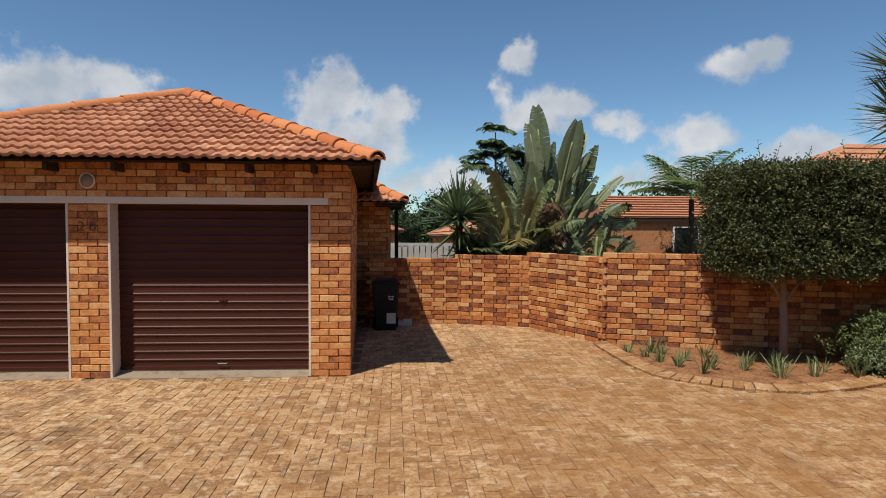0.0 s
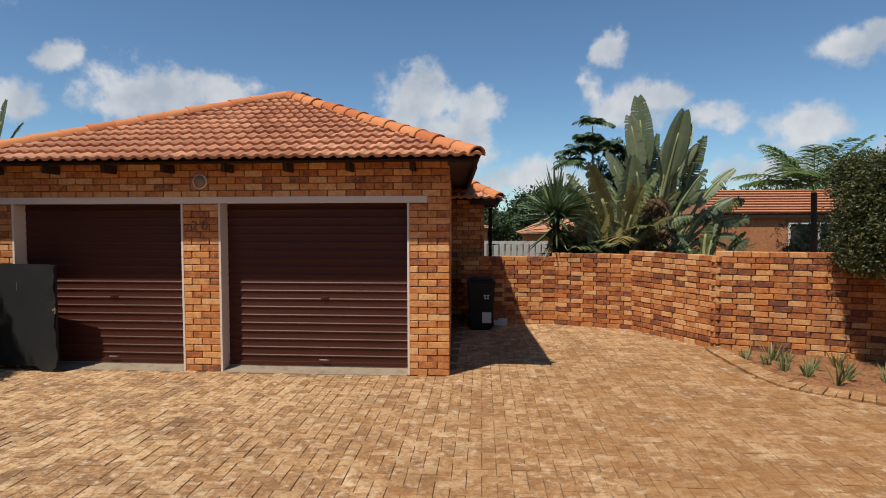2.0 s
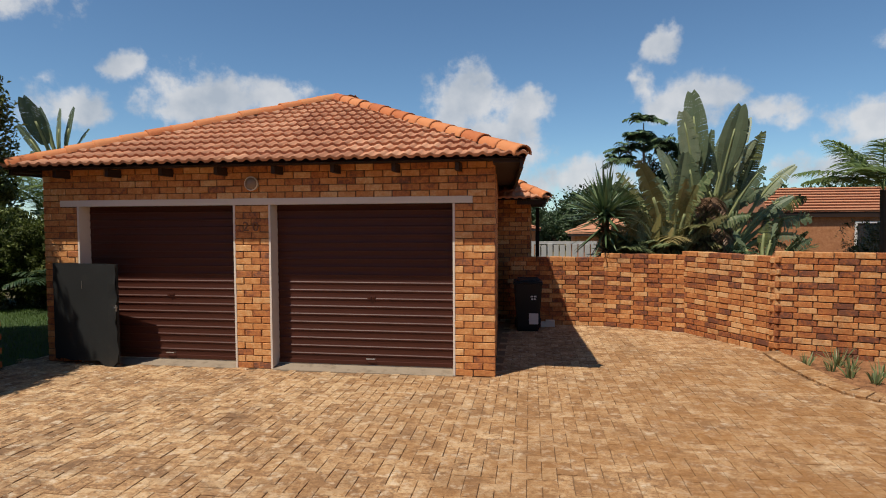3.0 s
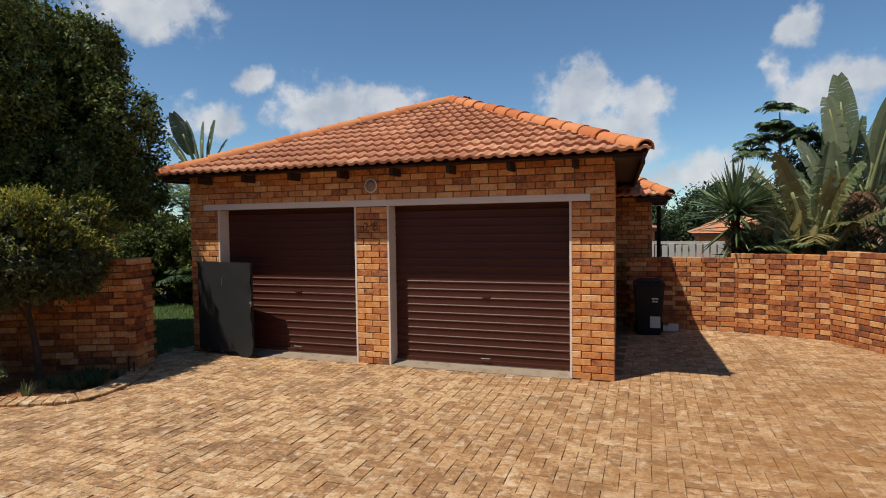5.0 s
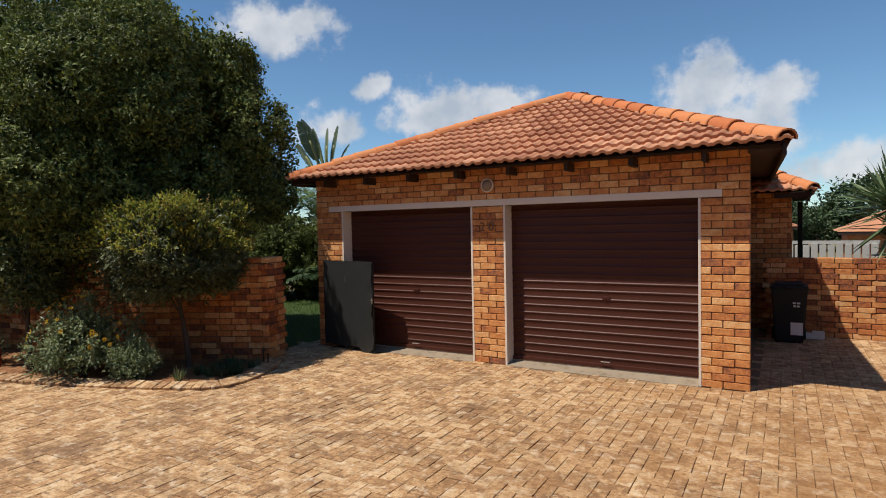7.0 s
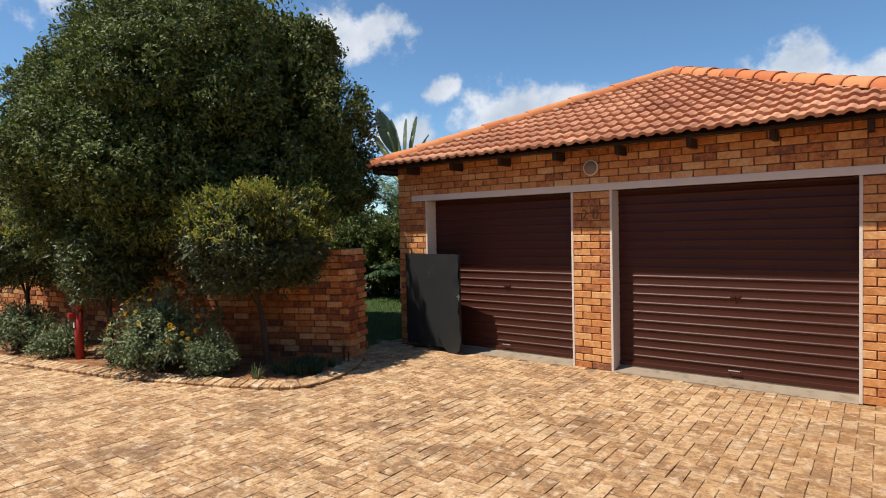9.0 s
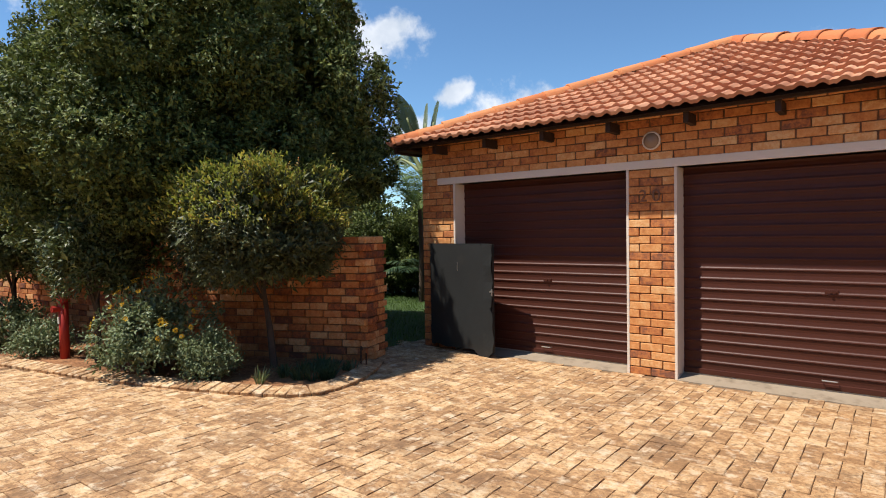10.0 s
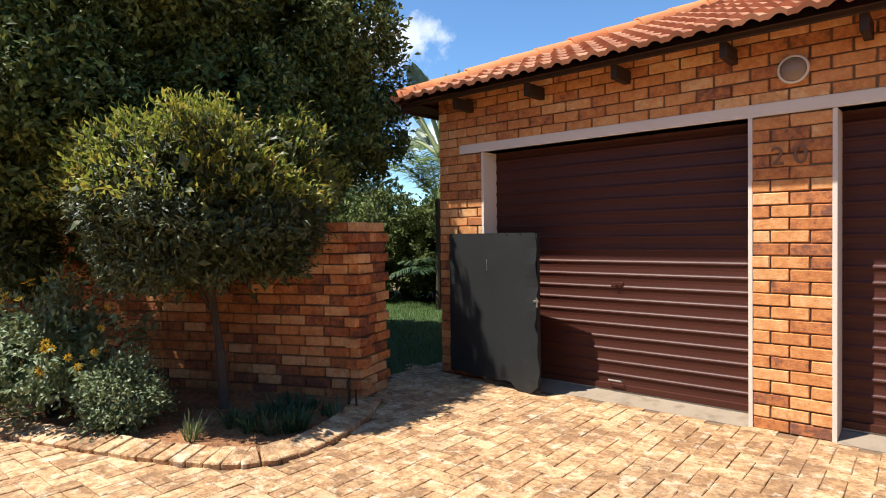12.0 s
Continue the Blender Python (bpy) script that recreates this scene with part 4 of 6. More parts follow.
# ---- plants: builders ----
def strap_arrays(base, tip, width, droop, rng, steps=6, fold=0.3):
    """Long sword or strap leaves, several quads each."""
    n = len(base)
    way = tip - base
    ln = np.linalg.norm(way, axis=1, keepdims=True)
    w = way / ln
    side = np.cross(w, np.array([0, 0, 1.0]) + rng.normal(size=(n, 3)) * 0.25)
    side /= np.linalg.norm(side, axis=1, keepdims=True) + 1e-9
    vs = []
    for k in range(steps + 1):
        s = k / steps
        p = base + way * s - np.array([0, 0, 1.0]) * (droop[:, None] * ln * s * s)
        taper = width[:, None] * (0.65 + 0.5 * s) * (1 - s ** 3) + 0.001
        vs += [p - side * taper / 2, p + side * taper / 2]
    v = np.stack(vs, axis=1).reshape(-1, 3)
    t = np.array([[2 * k, 2 * k + 1, 2 * k + 3, 2 * k + 2] for k in range(steps)])
    f = (np.arange(n)[:, None, None] * (2 * steps + 2) + t[None]).reshape(-1, 4)
    return v, f


def strap_clump(x, y, z, height, leaves, seed, label, group="", width=0.022, category="plant", mat=None, lean=0.55):
    rng = np.random.default_rng(seed)
    t = thing("strap_leaved_plant", label, category, group, at=(x, y, z))
    a = rng.uniform(0, 2 * math.pi, leaves)
    r = rng.uniform(0.15, 1.0, leaves) * lean * height
    base = np.stack([np.cos(a) * 0.03, np.sin(a) * 0.03, np.full(leaves, -0.02)], 1)
    tip = np.stack([np.cos(a) * r, np.sin(a) * r, rng.uniform(0.65, 1.05, leaves) * height], 1)
    v, f = strap_arrays(base, tip, rng.uniform(0.7, 1.2, leaves) * width, rng.uniform(0.05, 0.45, leaves), rng)
    part("leaves", mesh_arrays("leaves", v, f, mat or M_LEAF_STRAP), None, t)
    return t


def bush(name, label, category, x, y, z, rx, ry, rz, clumps, per, leaf, ratio, mat, seed, stems=5, group="", spread=0.05, **kw):
    t = thing(name, label, category, group, at=(x, y, z))
    part("foliage", crown_mesh("foliage", mat, (0, 0, rz * 0.85), (rx, ry, rz), clumps, per, spread, leaf, ratio, seed, **kw), None, t)
    part("foliage_core", crown_mesh("foliage_core", mat, (0, 0, rz * 0.8), (rx * 0.66, ry * 0.66, rz * 0.7), clumps // 2, per, spread, leaf * 1.2, ratio * 1.2, seed + 1, shell=0.5), None, t)
    bm = bmesh.new()
    rnd = random.Random(seed)
    for k in range(stems):
        a = rnd.uniform(0, 6.28)
        tube(bm, [(0.03 * math.cos(a), 0.03 * math.sin(a), -0.04), (rx * 0.3 * math.cos(a), ry * 0.3 * math.sin(a), rz * 0.5), (rx * 0.6 * math.cos(a), ry * 0.6 * math.sin(a), rz)], [0.012, 0.009, 0.004], 6)
    part("stems", bm, M_BARK, t)
    return t


def paddle_blade(rnd, rib, width, torn, hang):
    """Strips on both sides of a curved midrib; where the leaf is torn they part and hang down."""
    v, f = [], []
    n = len(rib) - 1
    down = Vector((0, 0, -1))
    face = Vector((rnd.uniform(-0.9, 0.9), -1, 0.25))     # blades mostly face the open side
    for sgn in (-1, 1):
        lag = 0.0
        for k in range(n):
            a, b = rib[k], rib[k + 1]
            d = (b - a).normalized()
            side = d.cross(face)
            side = (side.normalized() if side.length > 0.1 else Vector((1, 0, 0))) * sgn
            s0, s1 = k / n, (k + 1) / n
            w0, w1 = (width / 2 * max(0.04, math.sin(math.pi * (0.07 + 0.9 * q)) ** 0.55) for q in (s0, s1))
            if rnd.random() < torn or k == 0:
                lag = rnd.uniform(0, hang)
            gap = 0.6 * rnd.random() * torn
            e = d * (0.12 * width)
            start = len(v)
            for q, base, w, keep in ((0, a, w0, 0.0), (1, b, w1, gap)):
                for m in (0.0, 0.5, 1.0):
                    p = base + (a - base) * (keep * m) + side * (w * m * (1 - 0.35 * lag * m)) + down * (w * m * m * lag) + e * m
                    p += Vector((0, -1, 0.2)) * (w * 0.16 * math.sin(m * 2.2))
                    v.append(p)
            for m in (0, 1):
                f.append((start + m, start + 1 + m, start + 4 + m, start + 3 + m))
    return v, f


def add_paddle(t, base, angle, tilt, reach, stalk, width, bend, rnd, mat, torn=0.4, hang=0.3):
    """One leaf: a stalk leaving base at an angle from upright, running out into a drooping midrib with its blade."""
    d = Vector((math.sin(angle), tilt, math.cos(angle))).normalized()
    flat = Vector((math.copysign(1.0, angle), 0, 0))
    p, pts = Vector(base), [Vector(base)]
    n = 56
    for k in range(n):
        d = (d + (flat * 0.35 + Vector((0, 0, -1))) * (bend * 2.4 / n * (k / n) ** 1.2)).normalized()
        p = p + d * (reach / n)
        pts.append(p.copy())
    cut = int(n * stalk)
    v, f = paddle_blade(rnd, pts[cut:], width, torn, hang)
    part("leaf", mesh_arrays("leaf", v, f, mat, False), None, t)
    bm = bmesh.new()
    radii = [0.05 * (1 - k / n) ** 0.8 + 0.006 for k in range(n + 1)]
    tube(bm, pts[:cut + 20:4], radii[:cut + 20:4], 6)
    part("stalk", bm, M_STALK, t, smooth=True)


def frond(base, way, length, leaflets, leaflet, droop, rng, width=0.03, hang=0.4):
    """A feather frond: rachis and two rows of leaflets. Returns arrays of quads."""
    way = np.array(way, float)
    way /= np.linalg.norm(way)
    flat = np.array([way[0], way[1], 0.0])
    s = np.linspace(0, 1, 9)
    path = np.array(base)[None] + way[None] * (s * length)[:, None] + np.array([0, 0, -1.0])[None] * (droop * length * s ** 2)[:, None]
    bases, tips, wid = [], [], []
    for k in range(leaflets):
        q = 0.14 + 0.86 * k / leaflets
        i = min(7, int(q * 8))
        p = path[i] + (path[i + 1] - path[i]) * (q * 8 - i)
        d = path[i + 1] - path[i]
        d /= np.linalg.norm(d)
        side = np.cross(d, [0, 0, 1.0])
        side /= np.linalg.norm(side) + 1e-9
        ln = leaflet * math.sin(math.pi * (0.12 + 0.83 * q)) ** 0.7
        for sg in (-1, 1):
            bases.append(p)
            tips.append(p + (side * sg * 0.85 + d * 0.5 + np.array([0, 0, 0.12]) + rng.normal(size=3) * 0.06) * ln)
            wid.append(width)
    v1, f1 = strap_arrays(np.array(bases), np.array(tips), np.array(wid), np.full(len(bases), hang), rng, 3)
    v2, f2 = strap_arrays(path[:1], path[-1:] + np.array([[0, 0, droop * length]]), np.array([0.02]), np.array([droop]), rng, 8)
    return np.vstack([v1, v2]), np.vstack([f1, f2 + len(v1)])


def rosette(t, name, mat, centre, leaves, length, width, seed, low=-0.5, droop=0.08):
    rng = np.random.default_rng(seed)
    d = rng.normal(size=(leaves * 3, 3))
    d /= np.linalg.norm(d, axis=1, keepdims=True)
    d = d[d[:, 2] > low][:leaves]
    n = len(d)
    base = np.array(centre)[None] + d * 0.05 + np.array([0, 0, 1.0])[None] * rng.uniform(-0.12, 0.12, n)[:, None]
    tip = base + d * (length * rng.uniform(0.75, 1.1, n))[:, None]
    v, f = strap_arrays(base, tip, np.full(n, width), np.clip(0.25 - 0.3 * d[:, 2], 0, 1) * droop * 4, rng, 5)
    return part(name, mesh_arrays(name, v, f, mat), None, t)


# ---- plants along the garden wall by the gateway ----
def build_big_tree():
    cx, cy = -9.3, 5.85
    t = thing("shade_tree", "tall dense dark green evergreen tree behind the wall", "tree", at=(cx, cy, 0))
    limbs = [((0, 0, 1.2), (1.2, -0.6, 3.0), 0.09), ((0, 0, 1.6), (-1.3, 0.5, 3.4), 0.09), ((0, 0.05, 2.0), (0.4, 1.2, 4.0), 0.08),
             ((0, 0, 2.0), (-0.5, -1.3, 3.8), 0.08), ((0.1, 0, 2.6), (0.8, 0.6, 4.6), 0.07)]
    part("trunk", trunk_mesh([(0, 0, -0.1), (0.05, 0.02, 1.5), (0.0, 0.05, 2.8), (0.1, 0, 4.8)], [0.24, 0.18, 0.13, 0.04], limbs, 3), M_BARK, t)
    part("crown", lobed_crown("crown", M_LEAF_BIG, (0, 0, 3.0), (2.72, 2.56, 3.3), 78, 0.68, 120, 30, 0.05, 0.072, 0.46, 21, low=-0.42, reach=(0.6, 0.84)), None, t)
    part("inner_foliage", crown_mesh("inner_foliage", M_LEAF_BIG, (0, 0.2, 3.0), (1.85, 1.7, 2.6), 1000, 40, 0.15, 0.10, 0.6, 22, low=-0.85, lump=0.1, shell=0.5), None, t)
    return t


build_big_tree()


def build_second_tree():
    t = thing("shade_tree", "broad dark green evergreen tree farther along the wall", "tree", at=(-13.7, 6.6, 0))
    part("trunk", trunk_mesh([(0, 0, -0.1), (0.05, 0, 1.5), (0, 0.05, 3.6)], [0.2, 0.15, 0.05], [((0, 0, 1.3), (1.0, -0.5, 3.0), 0.08), ((0, 0, 1.5), (-1.1, 0.4, 3.2), 0.08)], 5), M_BARK, t)
    part("crown", lobed_crown("crown", M_LEAF_BIG, (0, 0, 3.4), (2.6, 2.2, 3.4), 90, 0.65, 60, 24, 0.06, 0.085, 0.45, 25, low=-0.75), None, t)
    part("inner_foliage", crown_mesh("inner_foliage", M_LEAF_BIG, (0, 0, 3.4), (2.1, 1.8, 2.9), 700, 24, 0.18, 0.16, 0.6, 26, low=-0.85, lump=0.1, shell=0.55), None, t)


build_second_tree()


def standard_tree(name, label, x, y, stem, centre_z, r, rz, seed, clumps, per, leaf, lean=0.05, new_growth=True, mat=None, group=""):
    """A shrub clipped on a single stem."""
    t = thing(name, label, "tree", group, at=(x, y, 0.02))
    part("trunk", trunk_mesh([(0, 0, -0.05), (-lean * 0.4, 0.01, stem * 0.5), (-lean, 0.02, stem), (-lean, 0.02, centre_z)], [0.045, 0.036, 0.03, 0.012],
                             [((-lean, 0, stem * 0.9), (-lean + r * 0.5, 0.1, centre_z), 0.016), ((-lean, 0, stem * 0.9), (-lean - r * 0.5, -0.1, centre_z), 0.016),
                              ((-lean, 0, stem), (-lean, r * 0.5, centre_z), 0.016), ((-lean, 0, stem), (-lean + 0.05, -r * 0.5, centre_z), 0.016)], seed), M_BARK, t)
    c = (-lean, 0, centre_z)
    part("crown", crown_mesh("crown", mat or M_LEAF_OLIVE, c, (r, r, rz), clumps, per, 0.055, leaf, 0.3, seed, low=-0.8, lump=0.15, shell=0.7, square=0.3), None, t)
    part("inner_foliage", crown_mesh("inner_foliage", mat or M_LEAF_OLIVE, c, (r * 0.75, r * 0.75, rz * 0.75), clumps // 2, per, 0.1, leaf * 1.7, 0.5, seed + 1, low=-0.9, shell=0.45), None, t)
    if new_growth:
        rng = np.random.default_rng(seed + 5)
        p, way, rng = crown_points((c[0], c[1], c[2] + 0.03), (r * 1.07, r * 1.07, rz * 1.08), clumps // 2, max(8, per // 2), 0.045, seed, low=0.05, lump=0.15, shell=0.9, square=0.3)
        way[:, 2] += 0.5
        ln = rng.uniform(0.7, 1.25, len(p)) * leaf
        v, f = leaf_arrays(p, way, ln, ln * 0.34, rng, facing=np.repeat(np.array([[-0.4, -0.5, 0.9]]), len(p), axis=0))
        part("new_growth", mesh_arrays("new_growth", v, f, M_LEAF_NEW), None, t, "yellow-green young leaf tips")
        # upright sprigs
        pos, ways = [], []
        bm = bmesh.new()
        rnd = random.Random(seed)
        for k in range(70):
            a, q = rnd.uniform(0, 6.28), rnd.uniform(0, 0.97) * r
            x0, y0 = c[0] + q * math.cos(a), c[1] + q * math.sin(a)
            z0 = c[2] + rz * math.sqrt(max(0.1, 1 - (q / r) ** 3)) - 0.05
            h = rnd.uniform(0.06, 0.17) + (0.17 if k % 9 == 0 else 0)
            tube(bm, [(x0, y0, z0 - 0.1), (x0 + 0.02, y0, z0 + h)], [0.004, 0.002], 5)
            for s in np.arange(0, 1.01, 0.12):
                pos.append((x0 + 0.02 * s, y0, z0 + h * s))
                b = rnd.uniform(0, 6.28)
                ways.append((math.cos(b), math.sin(b), 0.7))
        n = len(pos)
        v, f = leaf_arrays(np.array(pos), np.array(ways), np.full(n, leaf * 0.9), np.full(n, leaf * 0.28), rng)
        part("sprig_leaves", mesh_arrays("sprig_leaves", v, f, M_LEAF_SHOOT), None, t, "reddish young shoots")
        tagged(part("sprigs", bm, M_BARK, t), kind="stuff")
    return t


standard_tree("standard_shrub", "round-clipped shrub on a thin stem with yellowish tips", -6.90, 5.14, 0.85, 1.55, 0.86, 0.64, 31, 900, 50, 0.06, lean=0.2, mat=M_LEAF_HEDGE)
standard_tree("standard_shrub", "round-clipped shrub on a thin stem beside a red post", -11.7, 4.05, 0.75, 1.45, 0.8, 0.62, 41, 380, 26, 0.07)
standard_tree("standard_shrub", "slim olive-green shrub on a thin stem", -8.9, 4.1, 0.7, 1.3, 0.5, 0.55, 51, 240, 24, 0.065, new_growth=False)


def flowering_bush():
    t = bush("flowering_bush", "grey-green bush with yellow daisy flowers", "bush", -7.8, 4.24, 0.04, 0.54, 0.45, 0.5, 150, 26, 0.06, 0.4, M_LEAF_GREY, 61, 9, low=-0.6, lump=0.42)
    rnd = random.Random(62)
    for k in range(60):
        a, e = rnd.uniform(0, 6.28), rnd.uniform(-0.25, 1.45)
        d = Vector((math.cos(a) * math.cos(e), math.sin(a) * math.cos(e), math.sin(e)))
        p = Vector((d.x * 0.70, d.y * 0.58, 0.43 + d.z * 0.60))
        if p.y > 0.25:
            continue
        bm = bmesh.new()
        q = d.to_track_quat('Z', 'Y').to_matrix()
        for j in range(9):
            b = 2 * math.pi * j / 9
            u, w = Vector((math.cos(b), math.sin(b), 0.15)), Vector((-math.sin(b), math.cos(b), 0))
            pts = [u * 0.005, u * 0.018 + w * 0.006, u * 0.033 + Vector((0, 0, 0.012)), u * 0.018 - w * 0.006]
            bm.faces.new([bm.verts.new(p + q @ x) for x in pts])
        part("flower", bm, M_FLOWER, t, "yellow daisy flower" if k == 0 else "")


flowering_bush()
bush("low_bush", "rounded grey-green bush at the brick edging", "bush", -7.06, 4.46, 0.03, 0.245, 0.23, 0.235, 170, 34, 0.034, 0.45, M_LEAF_GREY, 71, low=-0.5)
bush("low_bush", "small dark green bush beside a red post", "bush", -9.95, 3.86, 0.03, 0.33, 0.28, 0.2, 90, 22, 0.045, 0.45, M_LEAF_GREY, 72, low=-0.4)
bush("low_bush", "dark green bush at the foot of the wall", "bush", -11.1, 3.75, 0.03, 0.5, 0.4, 0.36, 110, 22, 0.055, 0.45, M_LEAF_GREY, 73, low=-0.4)
bush("low_bush", "dark green bush at the foot of the wall", "bush", -13.6, 3.6, 0.03, 0.6, 0.5, 0.45, 110, 22, 0.06, 0.45, M_LEAF_GREY, 74, low=-0.4)
strap_clump(-6.42, 4.62, 0.04, 0.2, 34, 81, "small strap-leaved tuft by the brick edging", width=0.014, lean=0.9)
for k in range(24):
    rr = random.Random(90 + k)
    strap_clump(rr.uniform(-6.55, -6.0), rr.uniform(4.85, 5.6), 0.035, rr.uniform(0.1, 0.19), 30, 91 + k, "low dark grassy tuft in the flower bed", "grassy tufts by the gateway", 0.012, lean=1.0, mat=M_LEAF_SWORD)


def build_red_post():
    t = thing("hydrant_post", "red-painted steel standpipe post with a white tag", "post", at=(-9.5, 3.95, 0.02))
    bm = bmesh.new()
    tube(bm, [(0, 0, -0.1), (0, 0, 0.72)], [0.055, 0.055], 14)
    part("pipe", bm, M_RED, t, smooth=True)
    bm = bmesh.new()
    tube(bm, [(0, 0, 0.70), (0, 0, 0.76), (0, 0, 0.80)], [0.075, 0.078, 0.05], 14)
    tube(bm, [(0, -0.03, 0.62), (0, -0.13, 0.62)], [0.035, 0.04], 12)
    part("valve", bm, M_RED, t)
    part("tag", boxes((-0.022, -0.062, 0.44, 0.022, -0.056, 0.52)), M_WHITE, t, "small white tag")


build_red_post()


def build_tap():
    t = thing("garden_tap", "thin dark garden standpipe by the wall end", "tap", at=(-6.12, 5.72, 0.03))
    bm = bmesh.new()
    tube(bm, [(0, 0, -0.05), (0, 0, 0.2), (0.015, -0.01, 0.225), (0.05, -0.03, 0.22), (0.055, -0.033, 0.19)], [0.009] * 5, 8)
    part("pipe", bm, M_TIMBER, t)
    part("stake", boxes((0.05, 0.02, -0.05, 0.062, 0.032, 0.15)), M_TIMBER, t)


build_tap()


# ---- gate leaf, lamp, number ----
def build_gate():
    a, b = Vector((-6.27, 7.125, 0)), Vector((-5.223, 7.0, 0))
    d = b - a
    w = d.length
    g = thing("gate", "black sheet-metal gate swung open against the garage", "gate", at=(a.x, a.y, 0), rz=math.degrees(math.atan2(d.y, d.x)))
    bm = bmesh.new()
    nx, nz = 14, 20
    z0, z1 = 0.06, 1.36
    rnd = random.Random(4)
    grid = []
    for j in range(nz + 1):
        row = []
        for i in range(nx + 1):
            u, s = i / nx, j / nz
            x, z = u * w, z0 + (z1 - z0) * s
            y = 0.005 * noise.noise((x * 3, z * 2, 1)) + 0.001 * noise.noise((x * 9, z * 9, 2))
            edge = max(0, u - 0.86) / 0.14
            y -= edge * 0.02 * (0.5 + noise.noise((z * 5, 0, 3)))
            x += edge * 0.022 * noise.noise((z * 7, 4, 1)) + edge * (0.03 * max(0, 0.45 - s) - 0.03 * math.exp(-((s - 0.4) / 0.04) ** 2))
            if j == 0:
                z += 0.025 * noise.noise((x * 5, 7, 1)) - (0.05 if 0.78 < u < 0.95 else 0)
            row.append(bm.verts.new((x, y, z)))
        grid.append(row)
    for j in range(nz):
        for i in range(nx):
            bm.faces.new((grid[j][i], grid[j][i + 1], grid[j + 1][i + 1], grid[j + 1][i]))
    r = bmesh.ops.extrude_face_region(bm, geom=bm.faces[:])
    bmesh.ops.translate(bm, verts=[v for v in r["geom"] if isinstance(v, bmesh.types.BMVert)], vec=(0, 0.004, 0))
    bmesh.ops.recalc_face_normals(bm, faces=bm.faces[:])
    part("sheet", bm, M_SHEET, g)
    part("frame", boxes((0.0, 0.014, 0.05, 0.035, 0.05, 1.35), (w - 0.045, 0.014, 0.05, w - 0.01, 0.05, 1.35), (0.036, 0.014, 1.31, w - 0.046, 0.05, 1.345),
                        (0.036, 0.014, 0.09, w - 0.046, 0.05, 0.125), (0.036, 0.014, 0.68, w - 0.046, 0.05, 0.715), bevel=0.003), M_SHEET, g)
    for k, x in enumerate((w * 0.5, w * 0.68, w * 0.82)):
        part("clip", boxes((x, -0.004, 1.335 + 0.004 * k, x + 0.022, 0.012, 1.356), bevel=0.002), M_BLACK, g)
    part("latch", boxes((w - 0.03, -0.02, 0.78, w + 0.02, 0.0, 0.80), (w - 0.005, -0.018, 0.74, w + 0.01, -0.004, 0.82), bevel=0.003), M_STEEL, g, "worn metal latch")
    part("scratch", boxes((w * 0.46, -0.004, 1.02, w * 0.466, 0.0, 1.13)), M_STEEL, g)
    for z in (0.25, 1.12):
        bm = bmesh.new()
        tube(bm, [(-0.02, 0.03, z - 0.05), (-0.02, 0.03, z + 0.05)], [0.014, 0.014], 10)
        part("hinge", bm, M_SHEET, g)


build_gate()


def build_lamp():
    t = thing("wall_lamp", "round bulkhead lamp with a pale ring on the garage wall", "lamp", at=(-3.395, GY - 0.001, 2.385))
    bm = bmesh.new()
    tube(bm, [(0, 0.005, 0), (0, -0.03, 0)], [0.088, 0.084], 28)
    part("base", bm, M_LAMP, t)
    bm = bmesh.new()
    n = 28
    for k in range(n):
        a0, a1 = 2 * math.pi * k / n, 2 * math.pi * (k + 1) / n
        ring = []
        for a in (a0, a1):
            ring.append([bm.verts.new((q * math.cos(a), y, q * math.sin(a))) for q, y in ((0.089, -0.026), (0.093, -0.04), (0.087, -0.05), (0.078, -0.046))])
        for i in range(3):
            bm.faces.new((ring[0][i], ring[0][i + 1], ring[1][i + 1], ring[1][i]))
    bmesh.ops.remove_doubles(bm, verts=bm.verts[:], dist=0.0005)
    part("ring", bm, M_PLASTER, t, "pale metal ring", True)
    bm = bmesh.new()
    bmesh.ops.create_uvsphere(bm, u_segments=24, v_segments=12, radius=0.08)
    bmesh.ops.bisect_plane(bm, geom=bm.verts[:] + bm.edges[:] + bm.faces[:], plane_co=(0, 0, 0), plane_no=(0, 1, 0), clear_outer=True)
    bmesh.ops.transform(bm, matrix=Matrix.Translation((0, -0.032, 0)) @ Matrix.Diagonal((1, 0.5, 1, 1)), verts=bm.verts[:])
    part("diffuser", bm, M_GLASSY, t, "dull amber glass", True)


build_lamp()


def text_mesh(name, body, size, depth, mat):
    cu = bpy.data.curves.new(name, 'FONT')
    cu.body, cu.size, cu.extrude, cu.align_x = body, size, depth, 'CENTER'
    ob = bpy.data.objects.new(name, cu)
    scene.collection.objects.link(ob)
    bpy.context.view_layer.update()
    me = bpy.data.meshes.new_from_object(ob.evaluated_get(bpy.context.evaluated_depsgraph_get()))
    bpy.data.objects.remove(ob)
    bpy.data.curves.remove(cu)
    me.materials.clear()
    me.materials.append(mat)
    return me


def build_number():
    t = thing("house_number", "dark metal house number 20 on the brick pier", "house number", at=(-3.425, GY - 0.012, 1.78))
    for k, ch in enumerate("20"):
        ob = part("digit", text_mesh("digit", ch, 0.175, 0.005, M_NUMBER), None, t)
        ob.matrix_basis = pose(-0.066 + 0.132 * k, 0, 0, 90, 0, 0)


M_NUMBER = material("number_metal", [(0.17, 0.08, 0.045), (0.25, 0.12, 0.065)], 0.5, 40, 6, 0.1, metal=0.3)
build_number()


